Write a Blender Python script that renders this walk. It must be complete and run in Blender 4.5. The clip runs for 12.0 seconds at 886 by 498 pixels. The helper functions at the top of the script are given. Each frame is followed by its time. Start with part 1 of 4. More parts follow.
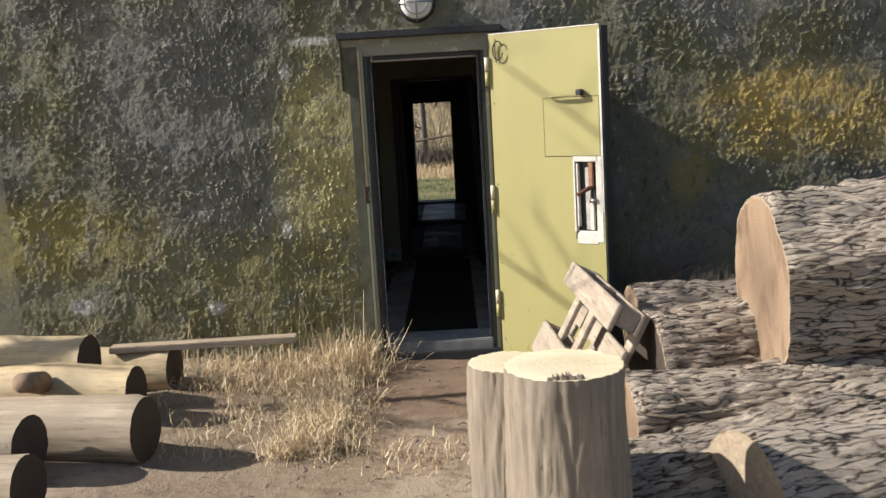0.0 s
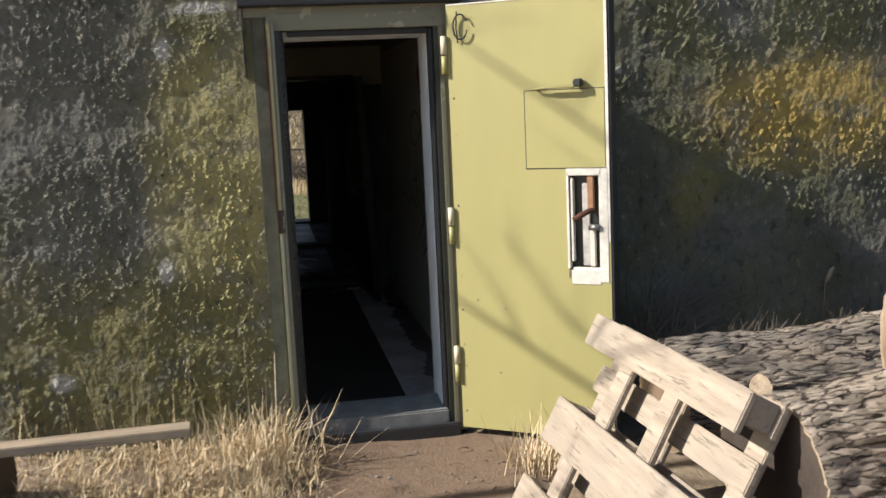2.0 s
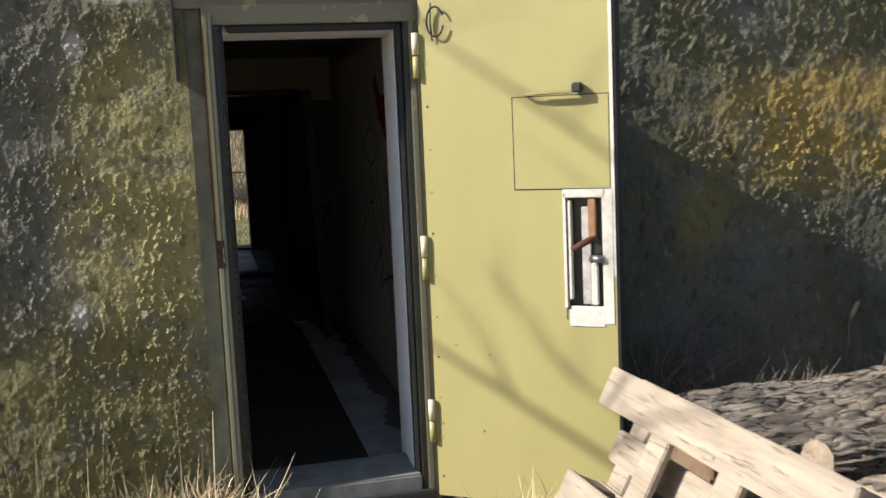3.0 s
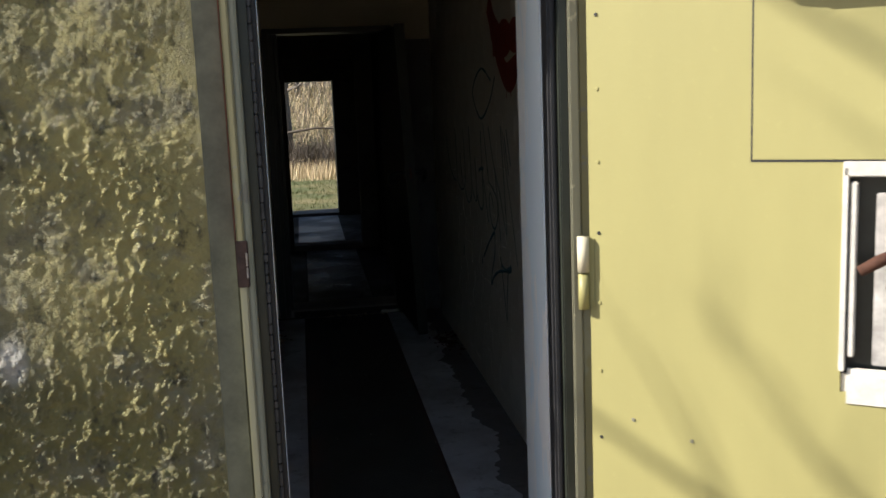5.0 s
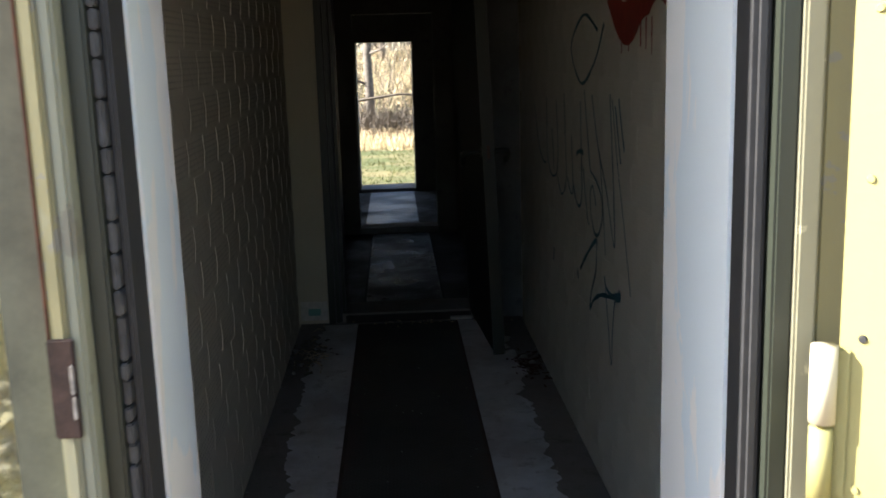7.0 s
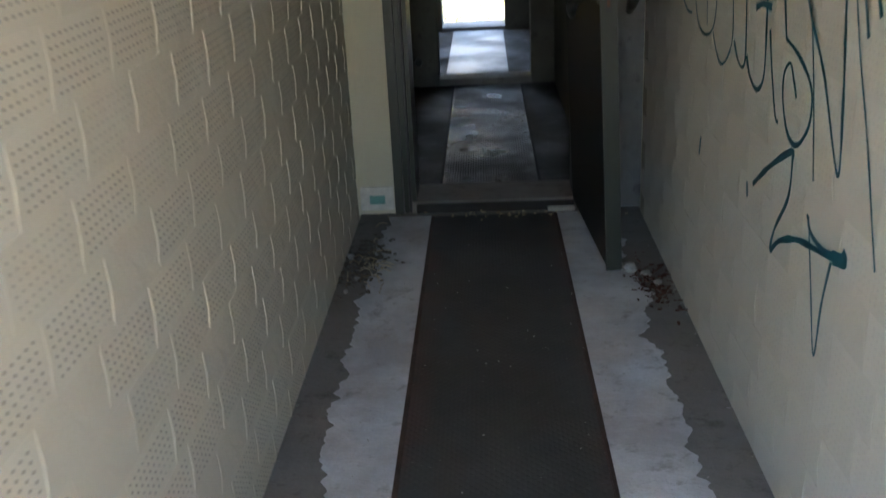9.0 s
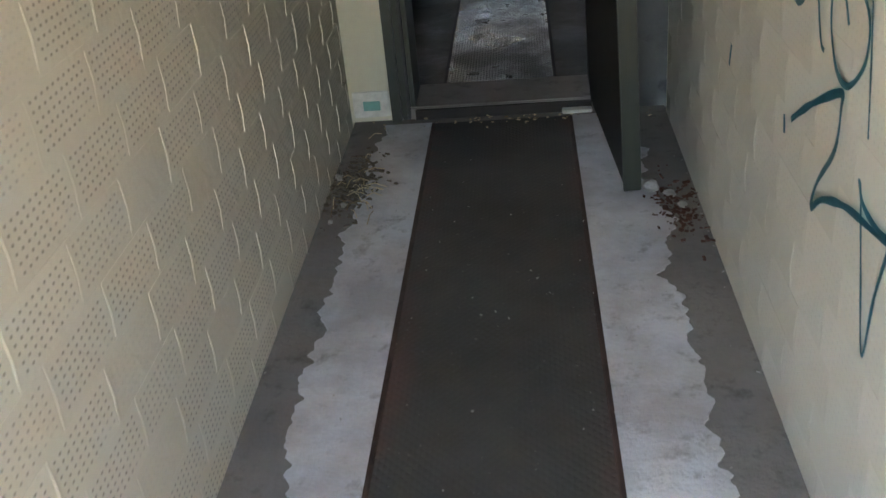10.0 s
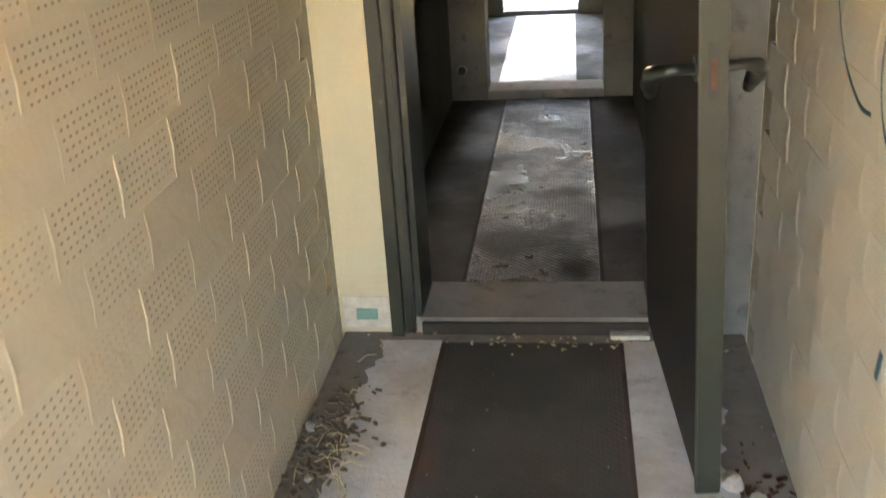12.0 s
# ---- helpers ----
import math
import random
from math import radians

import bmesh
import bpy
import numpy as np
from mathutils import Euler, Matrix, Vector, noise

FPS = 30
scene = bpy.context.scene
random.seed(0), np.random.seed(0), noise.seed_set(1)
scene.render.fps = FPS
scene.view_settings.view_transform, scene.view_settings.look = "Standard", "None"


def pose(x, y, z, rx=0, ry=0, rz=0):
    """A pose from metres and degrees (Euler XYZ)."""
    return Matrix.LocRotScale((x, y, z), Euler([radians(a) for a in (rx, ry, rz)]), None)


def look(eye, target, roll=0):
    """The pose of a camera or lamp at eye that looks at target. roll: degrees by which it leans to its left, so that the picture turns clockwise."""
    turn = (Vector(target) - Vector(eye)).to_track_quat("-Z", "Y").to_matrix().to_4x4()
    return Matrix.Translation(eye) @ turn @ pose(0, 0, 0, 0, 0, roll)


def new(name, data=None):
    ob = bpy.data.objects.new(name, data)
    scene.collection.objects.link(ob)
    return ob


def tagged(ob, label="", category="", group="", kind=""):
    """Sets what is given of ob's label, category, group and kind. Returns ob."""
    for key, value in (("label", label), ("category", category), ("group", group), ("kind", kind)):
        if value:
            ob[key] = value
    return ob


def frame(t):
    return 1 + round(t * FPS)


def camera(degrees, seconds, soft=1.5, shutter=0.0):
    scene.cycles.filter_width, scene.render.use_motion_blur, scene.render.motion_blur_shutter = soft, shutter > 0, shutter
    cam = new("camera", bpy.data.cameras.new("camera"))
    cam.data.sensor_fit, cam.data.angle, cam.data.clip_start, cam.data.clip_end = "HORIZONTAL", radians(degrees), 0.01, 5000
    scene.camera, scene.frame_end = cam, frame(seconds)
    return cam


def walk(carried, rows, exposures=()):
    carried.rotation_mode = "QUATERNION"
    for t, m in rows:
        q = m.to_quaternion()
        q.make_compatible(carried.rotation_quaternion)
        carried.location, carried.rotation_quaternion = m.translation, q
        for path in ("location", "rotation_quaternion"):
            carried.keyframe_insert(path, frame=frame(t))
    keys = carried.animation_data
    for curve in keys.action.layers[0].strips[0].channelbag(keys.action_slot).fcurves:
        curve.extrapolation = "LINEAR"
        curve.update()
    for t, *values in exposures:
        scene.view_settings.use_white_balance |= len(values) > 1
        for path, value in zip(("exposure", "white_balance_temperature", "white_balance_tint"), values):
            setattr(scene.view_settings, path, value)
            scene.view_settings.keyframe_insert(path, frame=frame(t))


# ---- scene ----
cam = camera(48.0, 12.0, 1.5, 0.4)
PATH = [
    (0, (0.193, -6.192, 1.804), (0.165, -4.216, 1.498), -3.3),
    (0.5, (-0.01, -5.835, 1.789), (0.037, -3.858, 1.485), -2.7),
    (1, (-0.19, -5.381, 1.784), (-0.049, -3.409, 1.481), -2.5),
    (1.5, (-0.281, -4.996, 1.734), (-0.058, -3.03, 1.444), -2.6),
    (2, (-0.401, -4.57, 1.72), (-0.058, -2.621, 1.427), -2.6),
    (2.5, (-0.41, -4.199, 1.672), (0.019, -2.264, 1.408), -2.5),
    (2.7, (-0.404, -4.062, 1.671), (0.058, -2.132, 1.417), -2.5),
    (4.3, (-0.273, -2.783, 1.629), (0.111, -0.836, 1.378), -1.9),
    (4.5, (-0.244, -2.641, 1.618), (0.087, -0.688, 1.344), -2.3),
    (5, (-0.192, -2.278, 1.594), (0.075, -0.323, 1.267), -2.3),
    (5.5, (-0.114, -1.946, 1.567), (0.09, 0.014, 1.225), -2.6),
    (6, (-0.043, -1.605, 1.563), (0.095, 0.355, 1.193), -2.5),
    (6.5, (-0.033, -1.314, 1.557), (0.105, 0.642, 1.161), -2.1),
    (7, (0.004, -1.04, 1.538), (0.091, 0.92, 1.154), -1.7),
    (7.2, (0.04, -0.944, 1.541), (0.061, 1.018, 1.151), -1.9),
    (8.8, (0.004, 0.007, 1.508), (-0.095, 1.903, 0.879), -2.0),
    (9, (0.023, 0.184, 1.495), (-0.076, 2.053, 0.789), -2.8),
    (9.5, (0.069, 0.437, 1.526), (-0.056, 2.22, 0.628), -4.1),
    (10, (0.156, 0.668, 1.529), (-0.033, 2.414, 0.573), -5.6),
    (10.5, (0.163, 0.872, 1.518), (-0.027, 2.628, 0.58), -5.8),
    (11, (0.106, 1.094, 1.531), (-0.054, 2.871, 0.626), -3.0),
    (11.5, (0.143, 1.412, 1.548), (-0.062, 3.213, 0.702), -4.0),
    (12, (0.169, 1.696, 1.558), (-0.092, 3.515, 0.769), -3.6),
]
EXPOSURES = [(0, 0.78, 6450, 12), (2.5, 0.76, 6400, 12), (4.5, 0.94, 6350, 11), (6.0, 1.15, 6450, 12), (7.0, 2.4, 6350, 11), (8.8, 5.0, 6600, 11), (9.5, 5.6, 6800, 12), (10.5, 6.45, 7700, 14), (11.0, 6.82, 8300, 16), (12, 7.3, 9000, 18)]
walk(cam, [(t, look(eye, target, roll)) for t, eye, target, roll in PATH], EXPOSURES)

# ---- world and sun ----
SUN_DIR = Vector((6.6, 0.6, -4.4)).normalized()
world = bpy.data.worlds.new("world")
scene.world = world
world.use_nodes = True
wn, wl = world.node_tree.nodes, world.node_tree.links
sky = wn.new("ShaderNodeTexSky")
sky.sky_type, sky.sun_disc = "NISHITA", False
sky.sun_elevation = math.asin(-SUN_DIR.z)
sky.sun_rotation = math.atan2(-SUN_DIR.x, -SUN_DIR.y)
wl.new(sky.outputs[0], wn["Background"].inputs[0])
wn["Background"].inputs[1].default_value = 0.08
sun = new("sun", bpy.data.lights.new("sun", "SUN"))
sun.data.energy, sun.data.angle, sun.data.color = 4.8, radians(0.5), (1.0, 0.95, 0.86)
sun.matrix_world = look((-9, -6, 8), Vector((-9, -6, 8)) + SUN_DIR)


# ---- materials ----
class Mat:
    """A small builder of node materials."""

    def __init__(self, name, rough=0.8, metal=0.0):
        self.m = bpy.data.materials.new(name)
        self.m.use_nodes = True
        self.n, self.l = self.m.node_tree.nodes, self.m.node_tree.links
        self.b = self.n["Principled BSDF"]
        self.b.inputs["Roughness"].default_value, self.b.inputs["Metallic"].default_value = rough, metal
        self.co = self.n.new("ShaderNodeTexCoord").outputs["Object"]
        self.height = None

    def put(self, sock, v):
        if isinstance(v, bpy.types.NodeSocket):
            self.l.new(v, sock)
        elif isinstance(v, tuple) and len(v) == 3 and sock.type == "RGBA":
            sock.default_value = (*v, 1)
        else:
            sock.default_value = v

    def scaled(self, s, loc=(0, 0, 0)):
        n = self.n.new("ShaderNodeMapping")
        n.inputs["Scale"].default_value = s if isinstance(s, tuple) else (s, s, s)
        n.inputs["Location"].default_value = loc
        self.l.new(self.co, n.inputs[0])
        return n.outputs[0]

    def noise(self, scale, detail=4, rough=0.6, stretch=(1, 1, 1), loc=(0, 0, 0), dist=0.0):
        n = self.n.new("ShaderNodeTexNoise")
        n.inputs["Scale"].default_value, n.inputs["Detail"].default_value = scale, detail
        n.inputs["Roughness"].default_value, n.inputs["Distortion"].default_value = rough, dist
        self.l.new(self.scaled(stretch, loc), n.inputs["Vector"])
        return n.outputs["Fac"]

    def voronoi(self, scale, feature="F1", stretch=(1, 1, 1), random=1.0):
        n = self.n.new("ShaderNodeTexVoronoi")
        n.feature = feature
        n.inputs["Scale"].default_value, n.inputs["Randomness"].default_value = scale, random
        self.l.new(self.scaled(stretch), n.inputs["Vector"])
        return n.outputs["Distance"]

    def ramp(self, v, lo, hi, a=0.0, b=1.0):
        n = self.n.new("ShaderNodeMapRange")
        for i, x in enumerate((v, lo, hi, a, b)):
            self.put(n.inputs[i], x)
        return n.outputs[0]

    def math(self, op, a, b=0.0):
        n = self.n.new("ShaderNodeMath")
        n.operation = op
        self.put(n.inputs[0], a), self.put(n.inputs[1], b)
        return n.outputs[0]

    def mix(self, f, a, b):
        n = self.n.new("ShaderNodeMix")
        n.data_type = "RGBA"
        self.put(n.inputs[0], f), self.put(n.inputs[6], a), self.put(n.inputs[7], b)
        return n.outputs[2]

    def rnd(self):
        return self.n.new("ShaderNodeObjectInfo").outputs["Random"]

    def axis(self, i):
        n = self.n.new("ShaderNodeSeparateXYZ")
        self.l.new(self.co, n.inputs[0])
        return n.outputs[i]

    def blob(self, x, z, rx, rz, soft=0.35, wob=0.35, y=None):
        """A painted patch with a ragged outline, round (x, z) of a wall."""
        dx = self.math("DIVIDE", self.math("SUBTRACT", self.axis(0 if y is None else 1), x), rx)
        dz = self.math("DIVIDE", self.math("SUBTRACT", self.axis(2), z), rz)
        d = self.math("SQRT", self.math("ADD", self.math("MULTIPLY", dx, dx), self.math("MULTIPLY", dz, dz)))
        d = self.math("ADD", d, self.math("MULTIPLY", self.math("SUBTRACT", self.noise(5, 5, 0.65), 0.5), wob * 2))
        return self.ramp(d, 1.0 + soft, 1.0 - soft)

    def bump(self, h, strength=0.5, dist=0.01):
        n = self.n.new("ShaderNodeBump")
        n.inputs["Strength"].default_value, n.inputs["Distance"].default_value = strength, dist
        self.l.new(h, n.inputs["Height"])
        if self.height is not None:
            self.l.new(self.height, n.inputs["Normal"])
        self.height = n.outputs[0]
        self.l.new(self.height, self.b.inputs["Normal"])

    def done(self, colour, rough=None):
        self.put(self.b.inputs["Base Color"], colour)
        if rough is not None:
            self.put(self.b.inputs["Roughness"], rough)
        return self.m


def facade_material():
    k = Mat("rough_cast_painted", 0.8)
    big, mid, fine = k.noise(1.1, 5, 0.6), k.noise(19, 6, 0.72, stretch=(1.2, 1, 0.8)), k.noise(95, 5, 0.75)
    grain = k.noise(50, 6, 0.8, stretch=(1, 1, 0.8), loc=(4, 1, 2))
    c = k.mix(k.ramp(big, 0.42, 0.58), (0.085, 0.086, 0.062), (0.135, 0.134, 0.118))
    green = k.ramp(k.noise(0.9, 5, 0.65, loc=(3, 0, 1)), 0.45, 0.62)
    c = k.mix(k.math("MULTIPLY", green, 0.85), c, (0.120, 0.116, 0.046))
    for x, z, rx, rz, col, f in ((2.3, 1.60, 0.55, 0.26, (0.34, 0.24, 0.06), 0.9), (3.1, 1.5, 0.5, 0.26, (0.30, 0.225, 0.065), 0.8),
                                 (-0.62, 1.40, 0.26, 0.55, (0.31, 0.275, 0.11), 0.85), (-0.95, 0.60, 0.75, 0.42, (0.16, 0.145, 0.048), 0.8), (-2.2, 0.7, 0.9, 0.4, (0.135, 0.125, 0.05), 0.7),
                                 (-2.6, 1.05, 0.9, 0.25, (0.21, 0.175, 0.045), 0.8), (-1.5, 1.9, 0.55, 0.45, (0.11, 0.11, 0.10), 0.8),
                                 (1.65, 1.22, 0.12, 0.16, (0.20, 0.16, 0.05), 0.7)):
        c = k.mix(k.math("MULTIPLY", k.blob(x, z, rx, rz), f), c, col)
    bare = k.ramp(k.noise(6, 6, 0.7, loc=(2, 0, 6)), 0.5, 0.6, 0, 0.55)
    c = k.mix(bare, c, k.mix(k.ramp(k.noise(3.3, 4, 0.6), 0.45, 0.55), (0.115, 0.115, 0.095), (0.16, 0.155, 0.13)))
    for x, z, rx, rz in ((-0.62, 2.17, 0.13, 0.025), (-0.80, 2.0, 0.03, 0.05), (-1.35, 0.55, 0.05, 0.04), (-2.2, 0.6, 0.08, 0.05), (-0.86, 1.02, 0.03, 0.05), (1.28, 1.83, 0.015, 0.015)):
        c = k.mix(k.math("MULTIPLY", k.blob(x, z, rx, rz), 0.8), c, (0.42, 0.41, 0.38))
    c = k.mix(k.ramp(mid, 0.60, 0.70, 0, 0.6), c, (0.36, 0.33, 0.24))
    c = k.mix(k.ramp(mid, 0.45, 0.34, 0, 0.75), c, (0.03, 0.03, 0.022))
    c = k.mix(k.ramp(fine, 0.56, 0.75, 0, 0.5), c, (0.20, 0.19, 0.15))
    k.bump(mid, 0.8, 0.02), k.bump(grain, 1.0, 0.02), k.bump(fine, 0.9, 0.007)
    lift = k.n.new("ShaderNodeMix")
    lift.data_type, lift.blend_type = "RGBA", "MULTIPLY"
    lift.inputs[0].default_value = 1
    k.l.new(c, lift.inputs[6])
    lift.inputs[7].default_value = (1.75, 1.72, 1.68, 1)
    return k.done(lift.outputs[2], k.ramp(grain, 0.4, 0.65, 0.62, 0.9))


def dirt_material():
    k = Mat("dry_dirt", 0.95)
    a, b, f = k.noise(0.8, 5), k.noise(9, 6, 0.7), k.noise(90, 4)
    c = k.mix(k.ramp(a, 0.4, 0.6), (0.22, 0.16, 0.105), (0.30, 0.235, 0.165))
    c = k.mix(k.ramp(b, 0.5, 0.7), c, (0.13, 0.09, 0.055))
    c = k.mix(k.ramp(f, 0.62, 0.72, 0, 0.6), c, (0.45, 0.38, 0.27))
    ex, ey = k.math("DIVIDE", k.math("SUBTRACT", k.axis(0), 0.15), 0.62), k.math("DIVIDE", k.math("ADD", k.axis(1), 0.55), 0.75)
    damp = k.math("ADD", k.math("ADD", k.math("MULTIPLY", ex, ex), k.math("MULTIPLY", ey, ey)), k.math("MULTIPLY", k.math("SUBTRACT", k.noise(4, 5, 0.6), 0.5), 1.6))
    c = k.mix(k.ramp(damp, 1.25, 0.7, 0, 0.85), c, k.mix(k.ramp(f, 0.58, 0.7, 0, 0.5), (0.15, 0.095, 0.06), (0.32, 0.25, 0.17)))
    far = k.ramp(k.axis(1), 10.6, 11.2)
    grass = k.mix(k.ramp(k.noise(1.3, 5), 0.4, 0.62), (0.085, 0.10, 0.03), (0.20, 0.17, 0.075))
    c = k.mix(far, c, grass)
    k.bump(b, 0.6, 0.03), k.bump(f, 0.6, 0.008)
    return k.done(c)


def bark_material(light=(0.74, 0.62, 0.49), dark=(0.035, 0.025, 0.02)):
    """Furrowed bark, on logs whose length runs along their own x."""
    k = Mat("furrowed_bark", 0.9)
    wob = k.n.new("ShaderNodeVectorMath")
    wob.operation = "MULTIPLY_ADD"
    nz = k.n.new("ShaderNodeTexNoise")
    nz.inputs["Scale"].default_value = 7
    k.l.new(k.co, nz.inputs["Vector"])
    k.l.new(nz.outputs["Color"], wob.inputs[0])
    wob.inputs[1].default_value = (0.09, 0.06, 0.06)
    k.l.new(k.co, wob.inputs[2])
    keep_co, k.co = k.co, wob.outputs[0]
    cell = k.voronoi(40, "DISTANCE_TO_EDGE", stretch=(0.13, 1, 1))
    k.co = keep_co
    ragged = k.noise(52, 7, 0.72, stretch=(0.2, 1, 1), dist=0.8)
    ridge = k.math("ADD", k.ramp(cell, 0.0, 0.26), k.math("MULTIPLY", k.math("SUBTRACT", ragged, 0.47), 2.4))
    fine = k.noise(110, 5, 0.7, stretch=(0.4, 1, 1))
    tint = k.noise(2.5, 4, 0.6)
    c = k.mix(k.ramp(ridge, 0.10, 0.48), dark, light)
    c = k.mix(k.ramp(fine, 0.5, 0.75, 0, 0.45), c, (0.34, 0.27, 0.21))
    c = k.mix(k.ramp(tint, 0.5, 0.7, 0, 0.35), c, (0.42, 0.31, 0.22))
    k.bump(ridge, 1.0, 0.05), k.bump(fine, 0.9, 0.012)
    return k.done(c)


def wood_material(name, a, b, grey=0.0, stretch=(0.08, 1, 1), scale=22, rough=0.75):
    k = Mat(name, rough)
    g = k.noise(scale, 6, 0.65, stretch=stretch, dist=0.4)
    st = k.noise(3.0, 4, 0.6)
    c = k.mix(k.ramp(g, 0.3, 0.7), a, b)
    c = k.mix(k.ramp(k.noise(scale * 2.6, 6, 0.7, stretch=stretch), 0.56, 0.64, 0, 0.7), c, tuple(0.3 * x for x in b))
    c = k.mix(k.ramp(st, 0.42, 0.66, 0, 0.75), c, tuple(0.6 * (x + grey) for x in a))
    c = k.mix(k.ramp(k.voronoi(7), 0.07, 0.03, 0, 0.7), c, (0.10, 0.06, 0.04))
    k.bump(g, 0.5, 0.006)
    return k.done(c)


def endgrain_material(name, a, b):
    """Sawn ends: growth rings round the log's own x axis and cracks."""
    k = Mat(name, 0.8)
    y, z = k.axis(1), k.axis(2)
    r = k.math("SQRT", k.math("ADD", k.math("MULTIPLY", y, y), k.math("MULTIPLY", z, z)))
    rings = k.math("SINE", k.math("MULTIPLY", k.math("ADD", r, k.math("MULTIPLY", k.noise(6), 0.05)), 460))
    c = k.mix(k.ramp(r, 0.08, 0.28), tuple(0.6 * x for x in a), a)
    c = k.mix(k.ramp(rings, -1, 1, 0, 0.28), c, b)
    c = k.mix(k.ramp(k.noise(6, 6, 0.7, stretch=(1, 1, 0.45), dist=0.5), 0.48, 0.66, 0, 0.8), c, tuple(0.62 * x for x in b))
    k.bump(k.noise(60, 5), 0.5, 0.005)
    return k.done(c)


def paint_material(name, col, worn, rough=0.45, amount=0.62, streak=1.0, rust=None, peel=None):
    """Old brushed paint: faint streaks, stains, chips that show what lies under it."""
    k = Mat(name, rough)
    s, b, f = k.noise(2.0, 5, 0.6, stretch=(1, 1, 0.35)), k.noise(9, 6, 0.7), k.noise(45, 5, 0.7)
    c = k.mix(k.ramp(s, 0.35, 0.7, 0, 0.45 * streak), col, tuple(0.72 * x for x in col))
    c = k.mix(k.ramp(f, 0.6, 0.8, 0, 0.25), c, tuple(min(1, 1.25 * x) for x in col))
    chips = k.ramp(b, amount, amount + 0.015)
    c = k.mix(chips, c, worn)
    if rust:
        c = k.mix(k.ramp(k.noise(3.1, 6, 0.7, loc=(5, 2, 1)), 0.62, 0.72, 0, 0.8), c, rust)
    if peel:
        c = k.mix(k.ramp(k.noise(4.2, 5, 0.6, stretch=(1, 1, 0.4), loc=(1, 4, 2), dist=0.5), 0.52, 0.535), c, peel)
    k.bump(chips, -0.4, 0.003), k.bump(f, 0.25, 0.002)
    return k.done(c)


def cream_brick_material(axis_along, holes=1.0, low=(0.57, 0.52, 0.415), high=(0.61, 0.56, 0.45)):
    """Painted perforated bricks: rows of small holes, thin drips of paint."""
    k = Mat("cream_painted_brick", 0.6)
    u, v = k.axis(axis_along), k.axis(2)

    def saw(x, n):
        return k.math("ABSOLUTE", k.math("SUBTRACT", k.math("FRACT", k.math("MULTIPLY", x, n)), 0.5))
    shift = k.math("MULTIPLY", k.math("FLOOR", k.math("MULTIPLY", v, 62)), 0.12)
    du = k.math("ABSOLUTE", k.math("SUBTRACT", k.math("FRACT", k.math("ADD", k.math("MULTIPLY", u, 48), shift)), 0.5))
    d = k.math("ADD", k.math("POWER", du, 2.0), k.math("POWER", saw(v, 62), 2.0))
    hole = k.ramp(d, 0.05, 0.022)
    keep = k.math("MULTIPLY", k.ramp(k.noise(9, 4, 0.6), 0.34, 0.44), k.ramp(k.math("ABSOLUTE", v), 0.049, 0.046))
    edge = k.ramp(k.math("ABSOLUTE", u), 0.105, 0.10)
    hole = k.math("MULTIPLY", k.math("MULTIPLY", hole, keep), edge)
    hole = k.math("MULTIPLY", hole, k.ramp(k.rnd(), 0.10, 0.3, 0, holes))
    c = k.mix(k.rnd(), low, high)
    c = k.mix(k.ramp(k.noise(1.3, 5, 0.6), 0.4, 0.7, 0, 0.35), c, (0.52, 0.48, 0.38))
    c = k.mix(k.math("MULTIPLY", hole, 0.75), c, (0.17, 0.14, 0.105))
    k.bump(hole, -0.8, 0.006), k.bump(k.noise(30, 5, 0.6), 0.35, 0.006)
    return k.done(c)


def concrete_material(name, a, b, dirt, rough=0.85, wet=None):
    k = Mat(name, rough)
    n1, n2, f = k.noise(2.2, 6, 0.65), k.noise(12, 6, 0.7), k.noise(70, 4, 0.7)
    c = k.mix(k.ramp(n1, 0.4, 0.62), a, b)
    c = k.mix(k.ramp(n2, 0.55, 0.72, 0, 0.8), c, dirt)
    k.bump(n2, 0.5, 0.012), k.bump(f, 0.4, 0.004)
    r = k.ramp(n1, 0.42, 0.6, wet, rough) if wet is not None else rough
    return k.done(c, r)


def runner_material(name, col, red, rough=0.8, wet=None):
    """A rubbery floor runner with a diamond relief and worn reddish edges."""
    k = Mat(name, rough)
    u, v = k.axis(0), k.axis(1)
    p = k.math("MULTIPLY", k.math("ADD", u, v), 38)
    q = k.math("MULTIPLY", k.math("SUBTRACT", u, v), 38)
    d = k.math("MINIMUM", k.math("ABSOLUTE", k.math("SUBTRACT", k.math("FRACT", p), 0.5)), k.math("ABSOLUTE", k.math("SUBTRACT", k.math("FRACT", q), 0.5)))
    n = k.noise(2.0, 5, 0.65)
    c = k.mix(k.ramp(n, 0.4, 0.65), col, tuple(1.5 * x for x in col))
    e = k.ramp(k.math("ABSOLUTE", k.math("SUBTRACT", u, 0.05)), 0.2, 0.31)
    c = k.mix(k.math("MULTIPLY", e, k.ramp(k.noise(3.5, 5), 0.4, 0.6)), c, red)
    c = k.mix(k.ramp(k.noise(80, 3), 0.68, 0.75, 0, 0.5), c, (0.3, 0.28, 0.25))
    k.bump(d, 0.5 if wet is None else 1.0, 0.006 if wet is None else 0.02), k.bump(k.noise(40, 4), 0.3 if wet is None else 0.9, 0.006 if wet is None else 0.014)
    r = k.ramp(k.noise(3.0, 5, 0.7), 0.42, 0.6, wet, rough) if wet is not None else rough
    return k.done(c, r)


